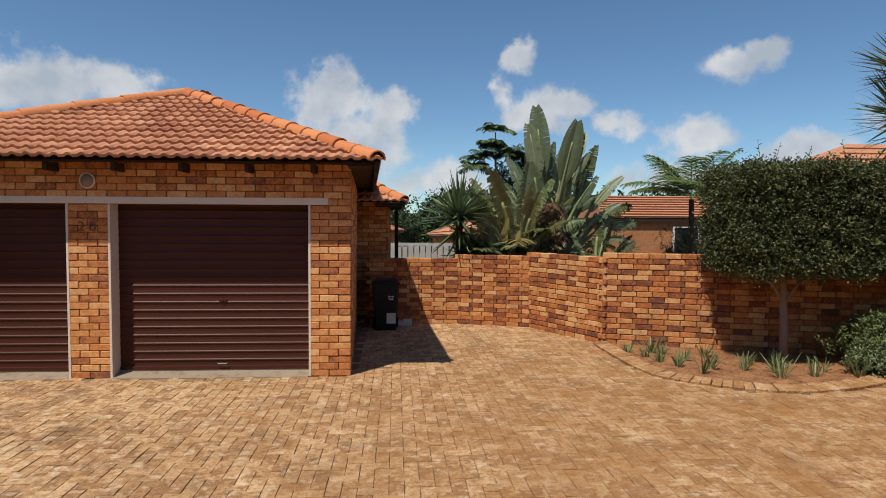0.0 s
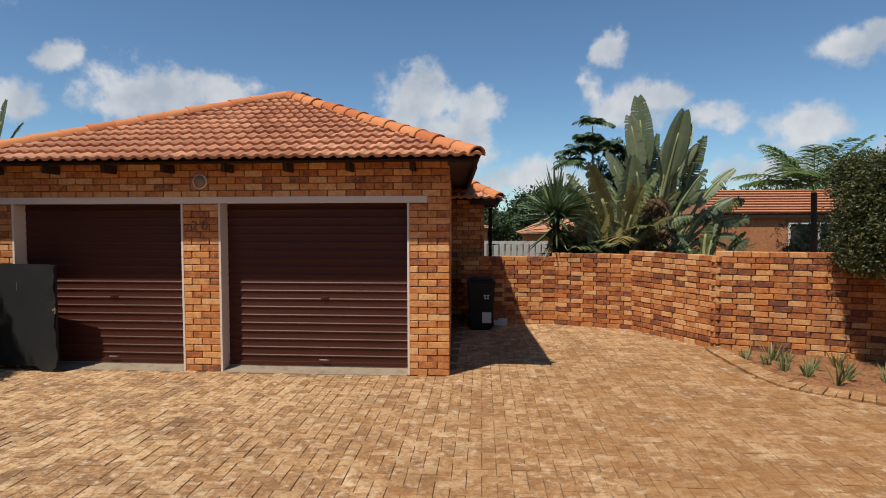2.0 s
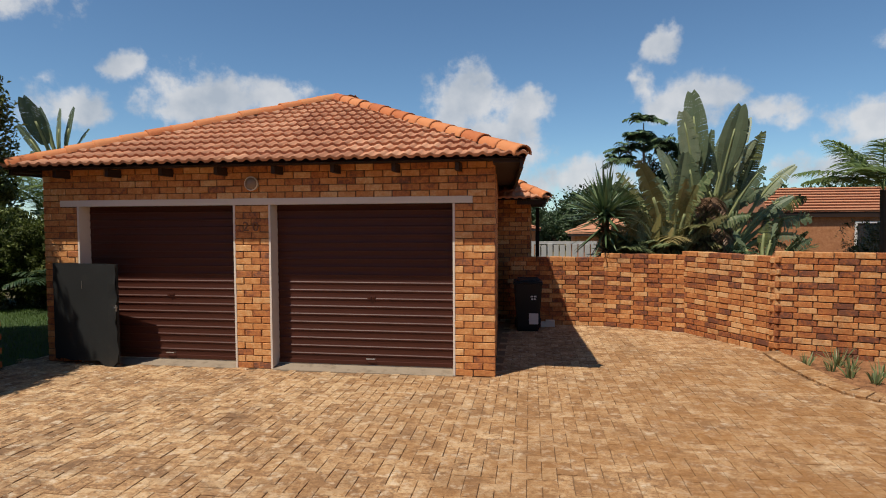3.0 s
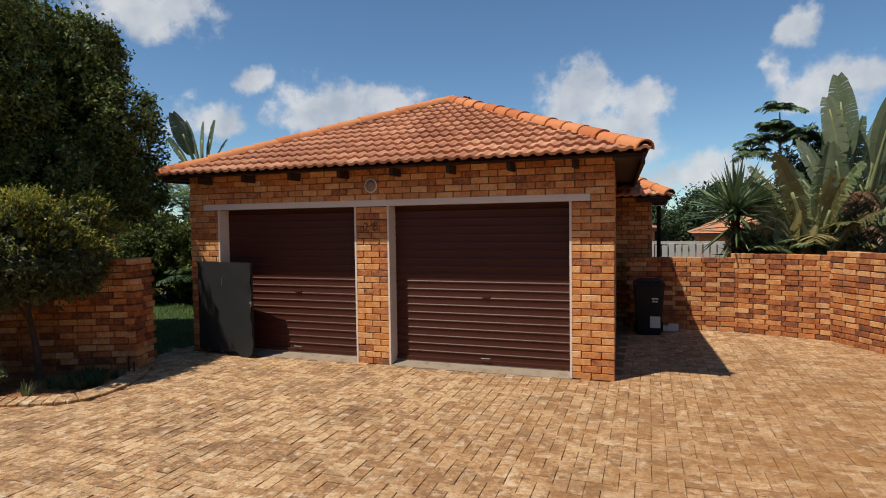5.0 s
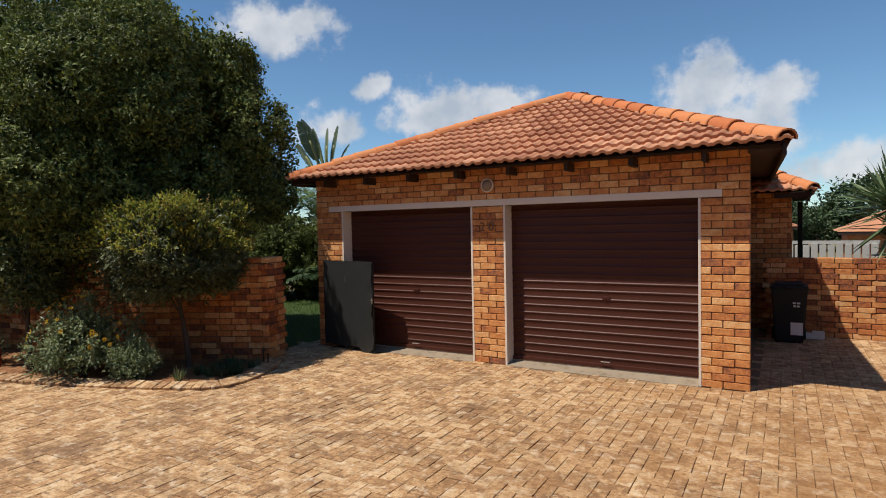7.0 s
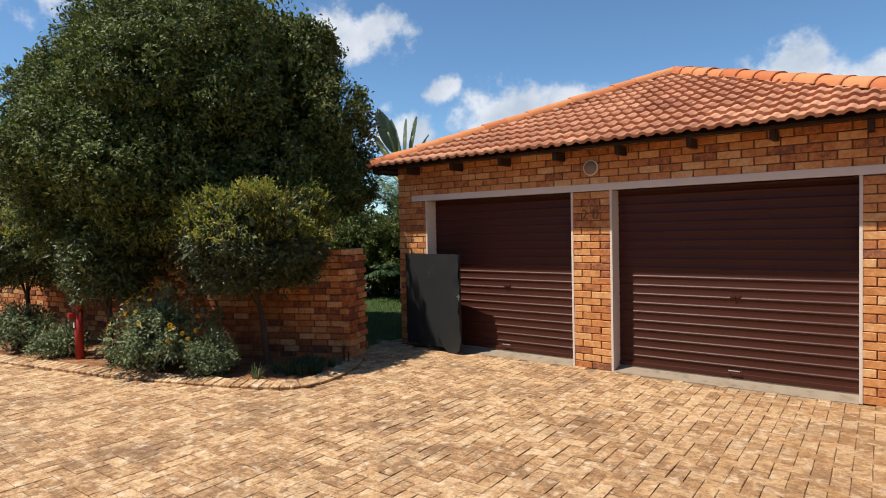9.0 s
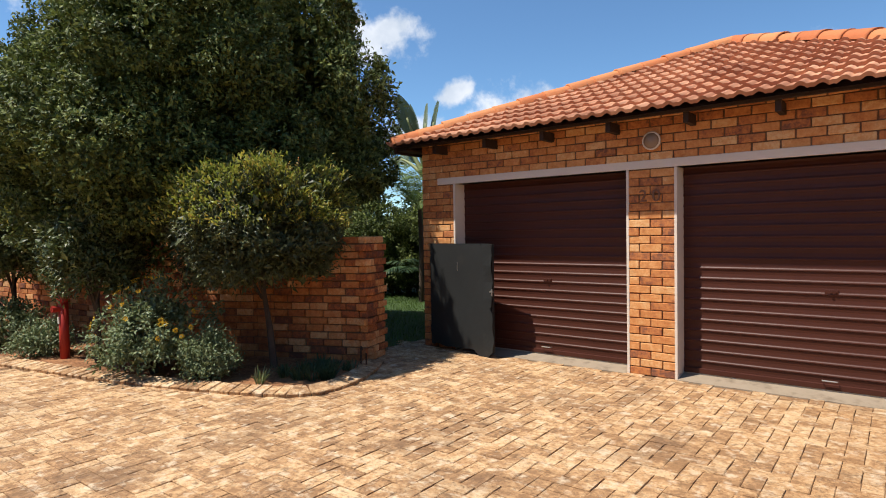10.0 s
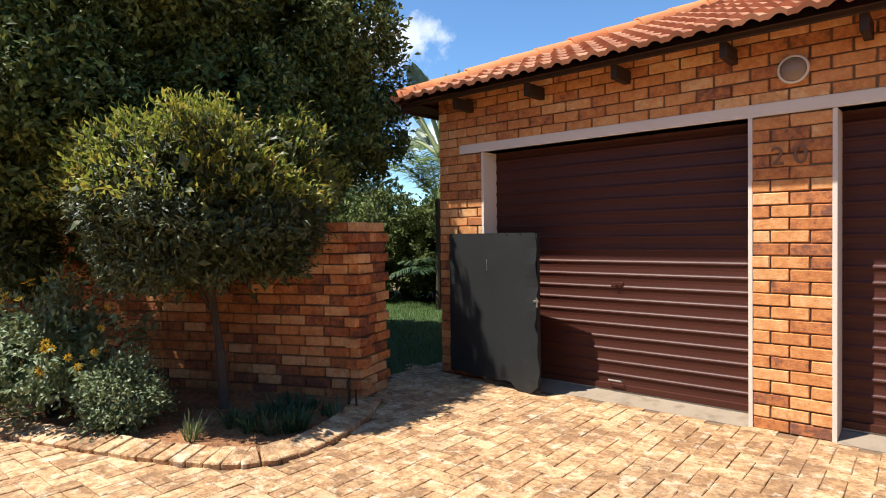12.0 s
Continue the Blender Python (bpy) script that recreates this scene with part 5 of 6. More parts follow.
# ---- beside the garage: wheeled bin and block ----
def build_bin():
    t = thing("wheelie_bin", "black wheeled refuse bin with a white label", "bin", at=(0.02, 10.5, 0.0), rz=2)
    bm = bmesh.new()
    lv = [(0.0, 0.2, 0.21), (0.06, 0.215, 0.225), (0.8, 0.265, 0.285), (0.9, 0.27, 0.29)]
    rings = [[bm.verts.new((sx * a, sy * b, z)) for sx, sy in ((-1, -1), (1, -1), (1, 1), (-1, 1))] for z, a, b in lv]
    for p, q in zip(rings, rings[1:]):
        for i in range(4):
            bm.faces.new((p[i], p[(i + 1) % 4], q[(i + 1) % 4], q[i]))
    bm.faces.new(rings[0][::-1])
    bmesh.ops.bevel(bm, geom=[e for e in bm.edges if abs(e.verts[0].co.z - e.verts[1].co.z) > 0.02], offset=0.03, segments=3, affect='EDGES')
    part("body", bm, M_BLACK, t)
    part("rim", boxes((-0.285, -0.305, 0.895, 0.285, 0.305, 0.925), bevel=0.01), M_BLACK, t)
    bm = boxes((-0.28, -0.32, 0.927, 0.28, 0.28, 0.955), bevel=0.012)
    box(bm, -0.22, -0.25, 0.955, 0.22, 0.22, 0.985, bevel=0.014)
    lid = part("lid", bm, M_BLACK, t)
    bm = bmesh.new()
    tube(bm, [(-0.2, 0.30, 0.93), (-0.2, 0.36, 0.97), (0.2, 0.36, 0.97), (0.2, 0.30, 0.93)], [0.014] * 4, 8)
    part("handle", bm, M_BLACK, t)
    for x in (-0.235, 0.235):
        bm = bmesh.new()
        tube(bm, [(x - 0.025, 0.23, 0.1), (x + 0.025, 0.23, 0.1)], [0.1, 0.1], 20)
        part("wheel", bm, M_BLACK, t)
    lab = part("label", boxes((0.02, -0.216, 0.16, 0.2, -0.211, 0.37)), M_WHITE, t, "white paper label")
    lab.matrix_basis = Matrix.Translation((0, -0.012, 0)) @ Matrix.Rotation(radians(4.6), 4, 'X')
    for k, (x, z, w) in enumerate(((0.05, 0.66, 0.11), (0.06, 0.61, 0.09))):
        part("marking", boxes((x, -0.286, z, x + w * 0.42, -0.278, z + 0.028), (x + w * 0.55, -0.286, z, x + w, -0.278, z + 0.028)), M_WHITE, t)

    t.matrix_basis = t.matrix_basis @ Matrix.Diagonal((0.88, 0.88, 0.905, 1))


build_bin()
t = thing("concrete_block", "pale concrete block on the paving beside the bin", "block", at=(0.36, 10.82, 0.008))
part("block", boxes((-0.13, -0.08, 0, 0.13, 0.08, 0.075), (-0.03, -0.08, 0.0755, 0.13, 0.08, 0.11), bevel=0.006), M_PLASTER, t)


# ---- right-hand bed ----
def build_hedge():
    t = thing("clipped_hedge_tree", "dense box-clipped hedge on bare stems above the bed", "hedge", at=(6.9, 7.75, 0))
    c, r = (0.02, 0, 1.97), (2.2, 0.68, 0.72)
    rng = np.random.default_rng(101)
    # leaves over the faces of a block with a lumpy surface
    n = 1500
    pts, outs = [], []
    for k in range(n):
        f = rng.choice(5, p=[0.42, 0.1, 0.2, 0.14, 0.14])
        a, b = rng.uniform(-1, 1, 2)
        p, o = {0: ((a, -1, b), (0, -1, 0)), 1: ((a, 1, b), (0, 1, 0)), 2: ((a, b, 1), (0, 0, 1)), 3: ((-1, a, b), (-1, 0, 0)), 4: ((a, b, -1), (0, 0, -1))}[f]
        q = np.array(p)
        ss = np.sort(np.abs(q))
        if ss[1] > 0.86 and rng.random() < 0.6:
            q = q * 0.955
        lump = 1 + 0.05 * noise.noise(Vector(q * np.array(r)) * 1.6)
        pts.append(q * np.array(r) * lump)
        outs.append(o)
    per = 84
    P = np.repeat(np.array(pts), per, axis=0) + rng.normal(size=(n * per, 3)) * np.array([0.06, 0.06, 0.055]) - np.repeat(np.array(outs), per, axis=0) * rng.uniform(0, 0.16, (n * per, 1))
    W = np.repeat(np.array(outs, float), per, axis=0) * 0.6 + rng.normal(size=P.shape) * 0.8 + np.array([0, 0, 0.2])
    ln = rng.uniform(0.7, 1.3, len(P)) * 0.048
    v, f = leaf_arrays(P + np.array(c), W, ln, ln * 0.45, rng)
    part("foliage", mesh_arrays("foliage", v, f, M_LEAF_HEDGE), None, t)
    m = 5000
    P = rng.uniform(-0.86, 0.86, (m, 3)) * np.array(r)
    ln = np.full(m, 0.2)
    v, f = leaf_arrays(P + np.array(c), rng.normal(size=(m, 3)), ln, ln * 0.7, rng)
    part("inner_foliage", mesh_arrays("inner_foliage", v, f, M_LEAF_HEDGE), None, t)
    # long shoots above the clipped top
    pos, ways = [], []
    bm = bmesh.new()
    rnd = random.Random(7)
    for k in range(46):
        x0, y0 = rnd.uniform(-2.1, 2.1), rnd.uniform(-0.6, 0.5)
        h = rnd.uniform(0.06, 0.2) if k > 5 else rnd.uniform(0.25, 0.42)
        lx = rnd.uniform(-0.12, 0.2)
        z0 = c[2] + r[2] - 0.03
        tube(bm, [(x0, y0, z0 - 0.1), (x0 + lx, y0, z0 + h)], [0.005, 0.002], 5)
        for s in np.arange(0.1, 1.01, 0.14):
            pos.append((x0 + lx * s, y0, z0 + h * s))
            b = rnd.uniform(0, 6.28)
            ways.append((math.cos(b), math.sin(b), 0.6))
    k = len(pos)
    v, f = leaf_arrays(np.array(pos), np.array(ways), np.full(k, 0.055), np.full(k, 0.02), rng)
    part("shoot_leaves", mesh_arrays("shoot_leaves", v, f, M_LEAF_OLIVE), None, t)
    tagged(part("shoots", bm, M_BARK, t), kind="stuff")
    for x in (-1.3, 0.45, 1.75):
        part("trunk", trunk_mesh([(x, -0.05, -0.05), (x + 0.01, -0.04, 0.5), (x - 0.01, -0.02, 0.95), (x, 0, 1.5)], [0.065, 0.052, 0.05, 0.03],
                                 [((x - 0.01, -0.03, 0.85), (x - 0.35, 0, 1.4), 0.03), ((x - 0.01, -0.03, 0.8), (x + 0.3, 0.05, 1.4), 0.028)], int(x * 10)), M_BARK_L, t, smooth=True)


build_hedge()
bush("spreading_bush", "low spreading dark green bush in the bed", "bush", 7.05, 7.15, 0.03, 0.95, 0.6, 0.42, 260, 30, 0.055, 0.42, M_LEAF_OLIVE, 111, low=-0.3)
bush("spreading_bush", "small leafy bush at the brick edging", "bush", 6.35, 6.85, 0.03, 0.42, 0.3, 0.2, 90, 24, 0.05, 0.35, M_LEAF_GREY, 112, low=-0.3)
STRAPS = [(3.62, 8.3), (3.78, 8.0), (3.95, 8.25), (4.0, 7.45), (4.2, 7.75), (4.35, 7.3), (4.55, 7.65), (4.75, 7.2), (4.95, 7.5), (5.1, 7.05), (5.25, 7.3), (5.45, 6.85), (5.75, 7.1), (4.05, 8.1), (4.6, 7.95), (3.85, 7.7), (4.15, 7.1), (5.0, 6.8), (5.35, 7.55), (6.0, 6.8)]
for k, (x, y) in enumerate(STRAPS):
    rr = random.Random(200 + k)
    strap_clump(x, y, 0.03, rr.uniform(0.2, 0.38), rr.randint(14, 30), 201 + k, "strap-leaved plant in red soil along the wall", "strap-leaved plants in the bed", 0.017, lean=0.75)


# ---- garden beyond the right-hand wall ----
def build_strelitzia(x, y, z, seed, label, n, reach, spread, lean=0.0, torn=0.4, hang=0.35, bend=0.5, mats=None, width=0.30, stalk=0.52, side=0.72):
    """A fan of paddle leaves from a stem of height z; the inner leaves stand upright, the outer ones arch over."""
    t = thing("strelitzia", label, "plant", at=(x, y, 0))
    part("trunk", trunk_mesh([(0, 0, -0.1), (0.03, 0, z * 0.6), (0, 0, z + 0.15)], [0.14, 0.12, 0.09], [], seed), M_BARK, t)
    rnd = random.Random(seed)
    mats = mats or (M_LEAF_PADDLE,)
    for k in range(n):
        fan = -1 + 2 * (k + 0.5) / n
        out = abs(fan)
        L = reach * (1 - (1 - side) * out) * rnd.uniform(0.7, 1.08)
        add_paddle(t, (fan * 0.10, rnd.uniform(-0.08, 0.08), z + 0.1 * (1 - out)), fan * spread + lean + rnd.uniform(-0.16, 0.16), rnd.uniform(-0.3, 0.2), L,
                   stalk * rnd.uniform(0.9, 1.1), L * width * rnd.uniform(0.42, 0.58), bend * (0.25 + out) * rnd.uniform(0.7, 1.3), rnd, mats[k % len(mats)],
                   torn * (0.35 + 0.9 * out), hang * (0.3 + out))
    return t


def build_frond_plant(name, label, x, y, z, fronds, length, leaflet, droop, up, seed, mat, category, trunk=0.0, leaflets=26, width=0.03):
    rng = np.random.default_rng(seed)
    t = thing(name, label, category, at=(x, y, 0))
    if trunk:
        part("trunk", trunk_mesh([(0, 0, -0.1), (0.03, 0, z * 0.5), (0, 0, z)], [trunk * 1.2, trunk, trunk * 0.9], [], seed), M_BARK, t)
    for k in range(fronds):
        a = 2 * math.pi * k / fronds + rng.uniform(-0.25, 0.25)
        u = rng.uniform(*up)
        v, f = frond((0, 0, z), (math.cos(a), math.sin(a), u), length * rng.uniform(0.8, 1.1), leaflets, leaflet, droop * rng.uniform(0.7, 1.3), rng, width)
        part("frond", mesh_arrays("frond", v, f, mat), None, t)
    return t


build_strelitzia(3.35, 12.2, 1.15, 301, "giant strelitzia with a fan of tall paddle leaves", 13, 3.05, 0.38, 0.05, torn=0.35, hang=0.4, bend=0.25, width=0.29, side=0.86, stalk=0.6)
build_strelitzia(3.3, 12.7, 1.3, 305, "giant strelitzia stem with arching grey-green leaves", 14, 2.5, 0.85, -0.02, torn=0.7, hang=1.0, bend=0.8, width=0.27, stalk=0.5)
build_strelitzia(3.75, 12.3, 1.1, 303, "giant strelitzia with torn arching leaves", 14, 2.35, 0.75, 0.22, torn=0.9, hang=1.3, bend=1.0, width=0.28, mats=(M_LEAF_PADDLE, M_LEAF_HEDGE, M_LEAF_PADDLE))
build_strelitzia(2.62, 11.65, 1.0, 307, "strelitzia with yellowed shredded leaves", 24, 2.05, 0.85, -0.06, torn=1.0, hang=1.7, bend=1.0, mats=(M_LEAF_OCHRE, M_LEAF_PADDLE, M_LEAF_OCHRE, M_LEAF_STRAP), width=0.36, stalk=0.34)
build_strelitzia(2.25, 11.5, 0.6, 308, "low strelitzia with shredded olive leaves", 14, 1.35, 1.0, -0.05, torn=1.0, hang=1.6, bend=0.9, mats=(M_LEAF_OCHRE, M_LEAF_STRAP, M_LEAF_PADDLE), width=0.36, stalk=0.4)
build_strelitzia(4.3, 11.9, 0.6, 309, "dark low strelitzia with hanging leaves", 15, 1.4, 1.1, 0.1, torn=1.0, hang=1.7, bend=1.0, mats=(M_LEAF_HEDGE, M_LEAF_PADDLE), width=0.36, stalk=0.4)
for k, (x, y, z, ln) in enumerate(((2.3, 11.75, 0.9, 1.7), (2.75, 11.9, 1.1, 1.7))):
    build_frond_plant("cane_palm", "clump palm with yellowing arching feather fronds", x, y, z, 11, ln, 0.4, 0.62, (1.2, 3.4), 411 + k, (M_LEAF_STRAP, M_LEAF_OCHRE)[k], "palm", 0.05, 36, 0.042)
build_frond_plant("cycad", "dark low cycad with arching fronds", 4.35, 11.3, 0.95, 18, 1.15, 0.2, 0.35, (0.15, 1.2), 313, M_LEAF_SWORD, "plant", 0.12, 26, 0.028)
for k, (x, z) in enumerate(((3.3, 2.3), (3.38, 1.95), (3.28, 1.65))):
    build_frond_plant("cane_palm", "dry brown palm fronds hanging in the clump", x, 11.75, z, 12, 0.42, 0.2, 1.6, (-0.4, 0.7), 314 + 3 * k, M_LEAF_DRY, "palm", 0.04, 18, 0.035)
bush("garden_shrub", "dark leafy shrub behind the brick wall", "bush", 3.2, 12.9, 0.2, 1.3, 0.7, 0.95, 240, 24, 0.09, 0.4, M_LEAF_HEDGE, 321, low=-0.6)
bush("garden_shrub", "green shrub with strap leaves behind the wall", "bush", 2.05, 12.0, 0.4, 0.7, 0.5, 0.7, 160, 22, 0.1, 0.28, M_LEAF_PADDLE, 322, low=-0.6)


def build_yucca(name, label, x, y, z, length, leaves, seed, trunk_r=0.07):
    t = thing(name, label, "plant", at=(x, y, 0))
    part("trunk", trunk_mesh([(0, 0, -0.1), (0.02, 0, z * 0.5), (0, 0, z)], [trunk_r * 1.3, trunk_r, trunk_r], [], seed), M_BARK, t)
    rosette(t, "leaves", M_LEAF_YUCCA, (0, 0, z), leaves, length, 0.062, seed, low=-0.3, droop=0.03)
    rosette(t, "lower_leaves", M_LEAF_YUCCA, (0, 0, z - 0.3), leaves // 3, length * 0.85, 0.045, seed + 1, low=-0.8)
    return t


build_yucca("yucca", "dark green spiky yucca behind the wall", 1.42, 11.5, 2.02, 0.85, 170, 331)
build_yucca("yucca", "young spiky yucca behind the wall", 1.62, 11.5, 1.32, 0.5, 80, 333)
build_yucca("spiky_palm", "tall spiky palm above the hedge", 11.3, 12.2, 5.2, 1.2, 170, 341, 0.12)
build_yucca("spiky_palm", "tall spiky palm above the hedge", 11.0, 12.0, 4.2, 1.1, 170, 343, 0.12)


def build_pinnate_tree(x, y, seed):
    """A slender young tree with tiers of feathered leaves."""
    t = thing("feather_leaved_tree", "slender young tree with tiers of feathery leaves", "tree", at=(x, y, 0))
    rng = np.random.default_rng(seed)
    tips = ((-0.02, 0.0, 4.15), (-0.38, 0.1, 3.5), (0.3, -0.1, 3.55), (0.02, 0.2, 3.8), (0.62, 0.1, 3.5), (-0.2, -0.1, 3.75), (-0.55, 0.0, 3.25), (0.95, 0.1, 3.4))
    part("trunk", trunk_mesh([(0, 0, -0.1), (0.04, 0, 2.0), (0.0, 0, 3.0), (-0.02, 0, 4.1)], [0.06, 0.045, 0.03, 0.012],
                             [((0.0, 0, 2.9), q, 0.018) for q in tips[1:]], seed), M_BARK_L, t)
    for q in tips:
        for k in range(14):
            a = k * 2.4 + rng.uniform(-0.3, 0.3)
            v, f = frond(q, (math.cos(a), math.sin(a), rng.uniform(0.15, 1.5)), 0.5 * rng.uniform(0.7, 1.15), 15, 0.2, 0.5, rng, 0.042, 0.6)
            part("leaf", mesh_arrays("leaf", v, f, M_LEAF_YUCCA), None, t)


build_pinnate_tree(2.55, 14.2, 351)
bush("garden_tree_top", "dark feathery foliage beside the strelitzia", "tree", 3.4, 14.6, 1.9, 0.9, 0.6, 1.0, 160, 22, 0.12, 0.3, M_LEAF_SWORD, 352, low=-0.6)
build_frond_plant("tree_fern", "tree fern with wide feathery fronds", 6.55, 12.4, 2.45, 17, 1.9, 0.5, 0.34, (0.5, 1.7), 361, M_LEAF_FERN, "tree fern", 0.06, 40, 0.045)
bush("garden_shrub", "conifer-like shrub before the neighbouring house", "bush", 7.35, 13.4, 0.3, 1.05, 0.5, 0.95, 220, 22, 0.08, 0.25, M_LEAF_HEDGE, 362, low=-0.6)


def gable_house(name, label, x0, x1, y0, y1, eave, ridge, over=0.35, hip=True, windows=(), chim=False):
    h = thing(name, label, "house", at=(0, 0, 0))
    part("wall", boxes((x0, y0, 0, x1, y1, eave)), M_FARBRICK, h)
    bm = bmesh.new()
    a, b, c, d = x0 - over, x1 + over, y0 - over, y1 + over
    half = min(b - a, d - c) / 2
    if b - a >= d - c:
        r0, r1 = (a + (half if hip else 0), (c + d) / 2), (b - (half if hip else 0), (c + d) / 2)
    else:
        r0, r1 = ((a + b) / 2, c + half), ((a + b) / 2, d - half)
    P = [bm.verts.new(q) for q in ((a, c, eave), (b, c, eave), (b, d, eave), (a, d, eave), (*r0, ridge), (*r1, ridge))]
    if b - a >= d - c:
        for q in ((0, 1, 5, 4), (1, 2, 5), (2, 3, 4, 5), (3, 0, 4)):
            bm.faces.new([P[i] for i in q])
    else:
        for q in ((0, 1, 4), (1, 2, 5, 4), (2, 3, 5), (3, 0, 4, 5)):
            bm.faces.new([P[i] for i in q])
    bm.faces.new([P[i] for i in (3, 2, 1, 0)])
    roof = part("roof", bm, M_FARROOF, h)
    # courses of tiles on the near slope
    if b - a >= d - c:
        n = 9
        for k in range(n):
            s = k / n
            y = c + (r0[1] - c) * s
            z = eave + (ridge - eave) * s
            xl, xr = a + (r0[0] - a) * s, b + (r1[0] - b) * s
            m = Matrix.Translation(((xl + xr) / 2, y, z + 0.02)) @ Matrix.Rotation(math.atan2(ridge - eave, r0[1] - c), 4, 'X')
            part("tile_course", box(bmesh.new(), -(xr - xl) / 2, 0, 0, (xr - xl) / 2, 0.05, 0.03, m), M_FARROOF, roof)
    part("fascia", boxes((a, c + 0.02, eave - 0.14, b, c + 0.05, eave - 0.01)), M_TIMBER, h)
    for wx, wz, ww, wh in windows:
        w = part("window", boxes((wx, y0 - 0.02, wz, wx + ww, y0 - 0.004, wz + wh)), M_WINDOW, h)
        part("window_frame", boxes((wx - 0.05, y0 - 0.045, wz, wx, y0 - 0.005, wz + wh), (wx + ww, y0 - 0.045, wz, wx + ww + 0.05, y0 - 0.005, wz + wh),
                                   (wx - 0.05, y0 - 0.045, wz + wh + 0.001, wx + ww + 0.05, y0 - 0.005, wz + wh + 0.05), (wx + ww / 2 - 0.025, y0 - 0.044, wz, wx + ww / 2 + 0.025, y0 - 0.006, wz + wh)), M_WHITE, w)
    return h


gable_house("neighbour_house", "neighbouring brick house with a terracotta tile roof", 6.3, 11.0, 17.0, 19.6, 2.1, 2.8, over=0.12, hip=False, windows=((8.3, 0.7, 1.5, 1.1),))
gable_house("neighbour_house", "neighbouring brick house with a high terracotta hip roof", 11.2, 20.8, 15.0, 22.0, 2.6, 4.55, windows=((12.0, 0.9, 1.2, 1.2),))
gable_house("far_house", "small far brick house with an orange roof", 1.9, 5.2, 30.0, 34.0, 1.3, 2.25)
gable_house("far_house", "low far house with an orange roof", -4.5, -0.1, 34.0, 38.0, 1.5, 2.3)


def build_fence():
    t = thing("slab_fence", "grey precast concrete slab fence beyond the garden", "fence", at=(-1.0, 21.0, 0))
    rnd = random.Random(3)
    for k in range(15):
        h = 1.1 + rnd.uniform(-0.04, 0.04)
        part("slab", boxes((k * 0.21, 0, 0, k * 0.21 + 0.17, 0.05, h), bevel=0.012), M_FENCE, t)
    part("rail", boxes((0, 0.052, 0.5, 3.15, 0.09, 0.6), (0, 0.052, 1.1, 3.15, 0.09, 1.2)), M_FENCE, t)


build_fence()


def build_far_tree(x, y, r, rz, seed):
    t = thing("far_tree", "distant rounded green tree", "tree", "distant trees", at=(x, y, 0))
    part("trunk", trunk_mesh([(0, 0, -0.1), (0, 0, rz), (0, 0, rz * 1.4)], [0.25, 0.16, 0.05], [((0, 0, rz * 0.7), (r * 0.5, 0, rz * 1.3), 0.07), ((0, 0, rz * 0.7), (-r * 0.5, 0, rz * 1.3), 0.07)], seed), M_BARK, t)
    part("crown", crown_mesh("crown", M_LEAF_FAR, (0, 0, rz * 1.15), (r, r, rz), 260, 26, r * 0.07, r * 0.09, 0.55, seed, low=-0.8, lump=0.25, shell=0.55), None, t)


for k, (x, y, r, rz) in enumerate(((-1.0, 40, 2.3, 1.4), (1.2, 44, 2.6, 1.3), (4.8, 42, 3.4, 2.0), (9, 48, 4, 1.8), (-6, 46, 4, 1.6), (14, 50, 5, 1.9), (20, 46, 4.5, 1.8), (28, 52, 6, 2.2), (-14, 48, 5, 2.0),
                                    (-22, 46, 5, 2.3), (-30, 40, 5, 2.6), (36, 44, 5, 2.3), (-36, 30, 5, 2.6), (-38, 18, 5, 2.6), (-36, 6, 5, 2.6), (40, 30, 5, 2.4), (42, 12, 5, 2.4))):
    build_far_tree(x, y, r, rz, 400 + k)


# ---- garden beyond the gateway ----
def build_lawn():
    poly = [(-20, 4.6), (-13.2, 4.9), (-8.6, 5.45), (-6.8, 6.6), (-6.75, 7.3), (-6.7, 13), (-20, 13)]
    bm = bmesh.new()
    bm.faces.new([bm.verts.new((x, y, 0.0)) for x, y in poly])
    bmesh.ops.triangulate(bm, faces=bm.faces[:])
    lawn = structure("ground_lawn", bm, M_LAWN, "shaded green lawn beyond the gateway", "lawn")
    rng = np.random.default_rng(9)
    n = 26000
    x, y = rng.uniform(-11.5, -6.72, n), rng.uniform(6.6, 12.2, n)
    base = np.stack([x, y, np.zeros(n)], 1)
    tip = base + np.stack([rng.normal(size=n) * 0.02, rng.normal(size=n) * 0.02, rng.uniform(0.03, 0.07, n)], 1)
    v, f = strap_arrays(base, tip, np.full(n, 0.006), np.full(n, 0.1), rng, 2)
    g = new("grass", mesh_arrays("grass", v, f, M_GRASS))
    tagged(g, "short mown grass on the lawn", "grass", kind="stuff")


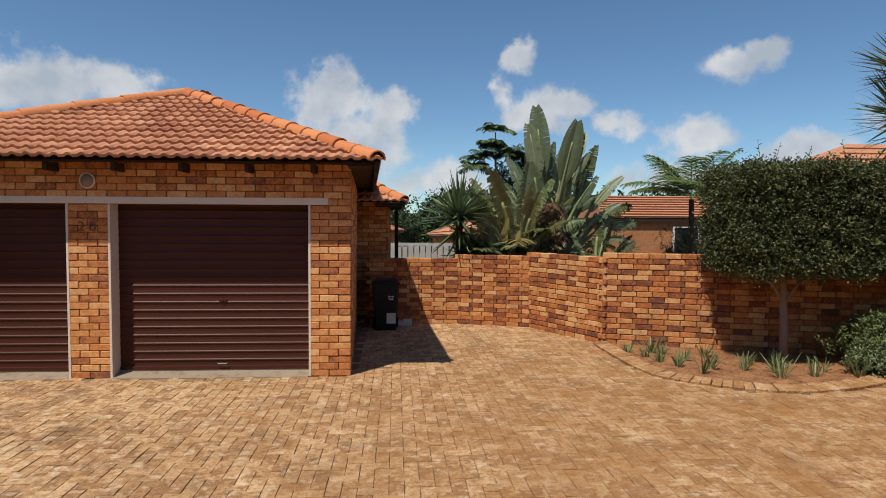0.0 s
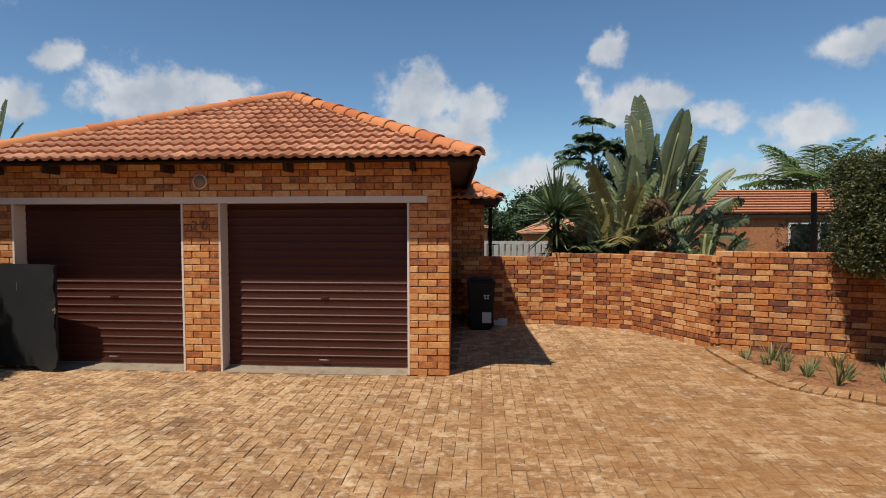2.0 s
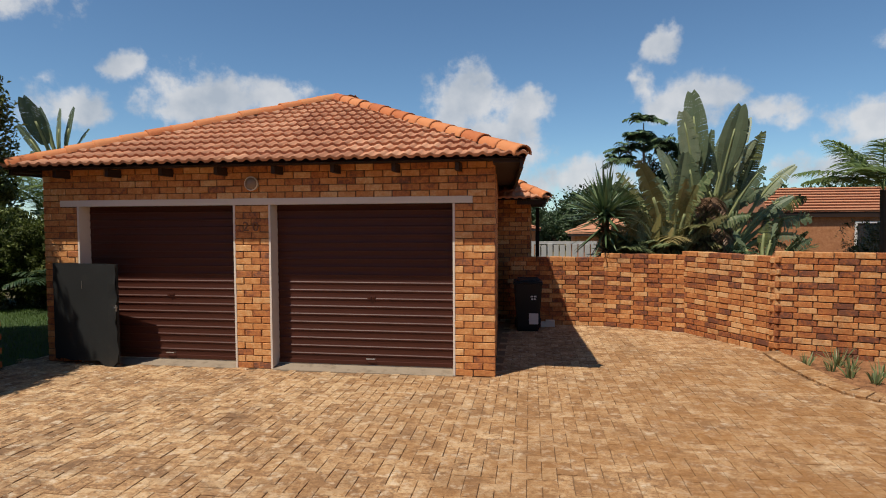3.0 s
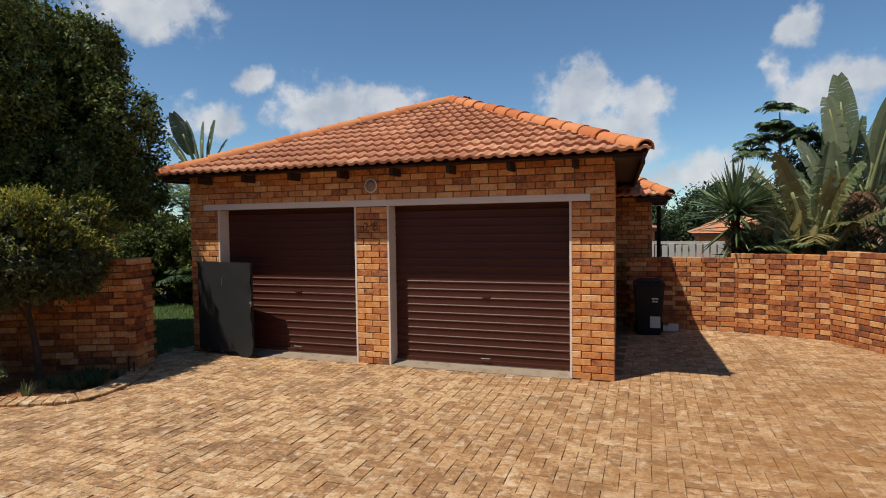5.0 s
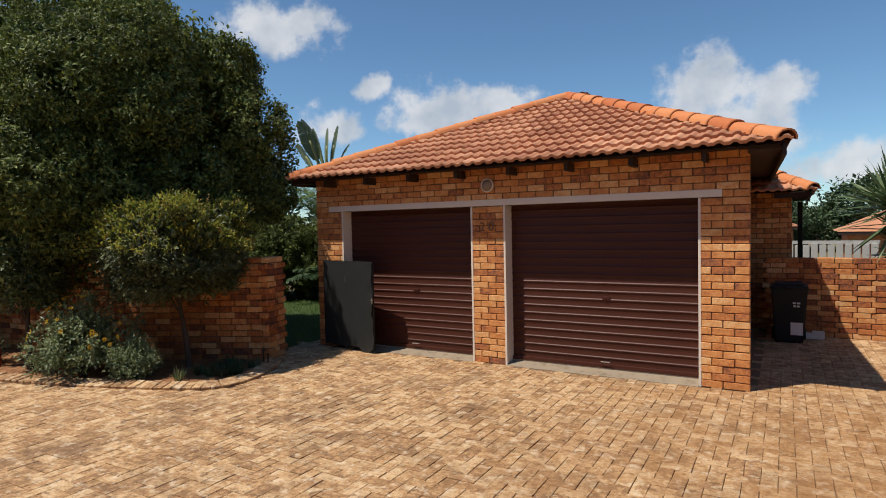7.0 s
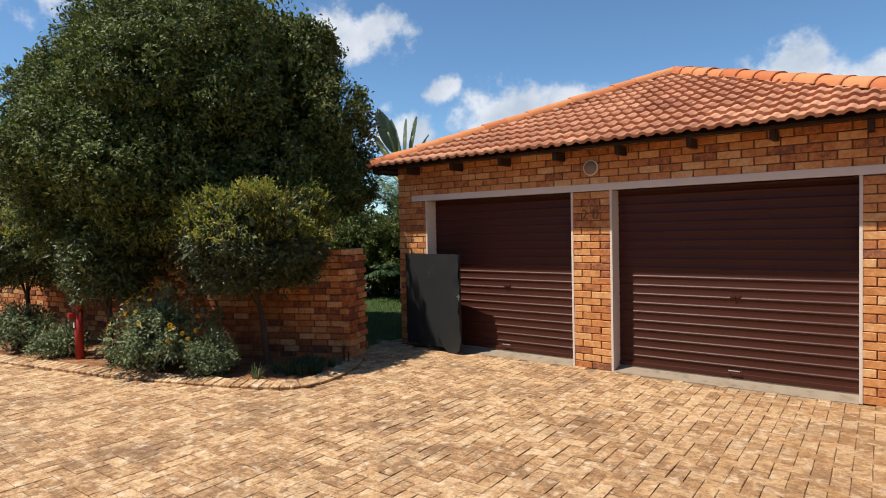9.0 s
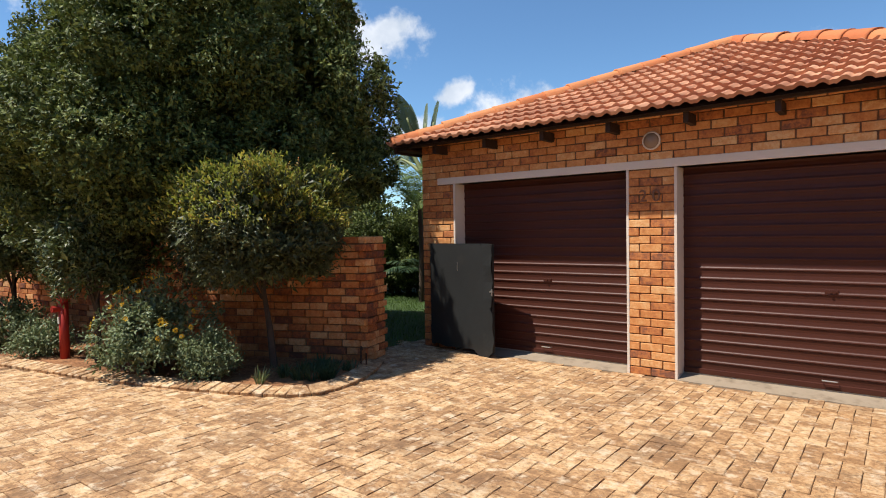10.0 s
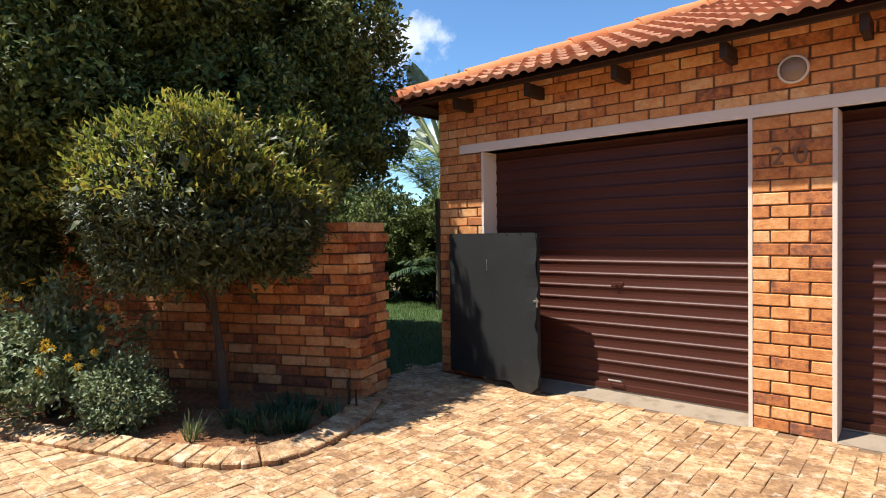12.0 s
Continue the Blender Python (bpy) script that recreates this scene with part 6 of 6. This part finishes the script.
build_lawn()
build_strelitzia(-9.75, 11.2, 2.75, 501, "strelitzia with broad leaves behind the garage", 10, 1.75, 0.95, 0.0, torn=0.3, hang=0.4, bend=0.5, width=0.42, stalk=0.42)
build_frond_plant("garden_palm", "palm with pale feathery fronds beyond the lawn", -9.7, 10.9, 2.0, 18, 2.1, 0.4, 0.36, (0.7, 2.4), 511, M_LEAF_FERN, "palm", 0.05, 34, 0.03)
build_frond_plant("garden_palm", "low dark palm at the edge of the lawn", -10.2, 11.5, 0.6, 12, 1.3, 0.3, 0.5, (0.3, 1.3), 512, M_LEAF_SWORD, "palm", 0.05, 26, 0.03)
for k, (x, y, r, rz) in enumerate(((-11.8, 12.6, 1.5, 1.2), (-9.9, 12.9, 1.2, 1.0), (-8.2, 12.8, 1.0, 0.8), (-13.8, 11.8, 1.6, 1.4))):
    bush("garden_shrub", "dense dark shrub at the far side of the lawn", "bush", x, y, 0.1, r, 0.8, rz, 260, 24, 0.11, 0.42, M_LEAF_BIG, 520 + k, low=-0.7)
bush("garden_shrub", "tall dense dark shrub beyond the lawn", "bush", -9.9, 12.2, 0.1, 1.4, 0.8, 1.3, 320, 26, 0.1, 0.42, M_LEAF_BIG, 531, low=-0.8)
bush("garden_shrub", "dense dark shrub beside the garage", "bush", -8.5, 12.4, 0.1, 1.1, 0.7, 1.1, 280, 26, 0.1, 0.42, M_LEAF_BIG, 532, low=-0.8)
bush("garden_shrub", "dense dark shrub at the edge of the lawn", "bush", -10.7, 12.0, 0.05, 1.2, 0.8, 1.0, 320, 30, 0.09, 0.42, M_LEAF_BIG, 533, low=-0.8)
bush("garden_shrub", "dense dark shrub at the edge of the lawn", "bush", -11.9, 11.4, 0.05, 1.1, 0.8, 1.1, 320, 30, 0.09, 0.42, M_LEAF_BIG, 534, low=-0.8)

# ---- bricks, pavers and kerbs ----
build_kerb("kerb_left", KERB_LEFT, 1, "edging of tilted clay bricks round the flower bed", None)
build_kerb("kerb_right", KERB_RIGHT, 1, "edging of tilted clay bricks round the flower bed", None)
place_pieces(garage_wall, garage_laid, M_BRICK, M_BRICK_J, "brick", (-3.2, 7.2), 300, "face bricks in running bond")
for w, laid, near in (RIGHT_WALL, LEFT_WALL):
    place_pieces(w, laid, M_WALLBRICK, M_WALLBRICK_J, "brick", near, 300, "face bricks in running bond")
build_paving()
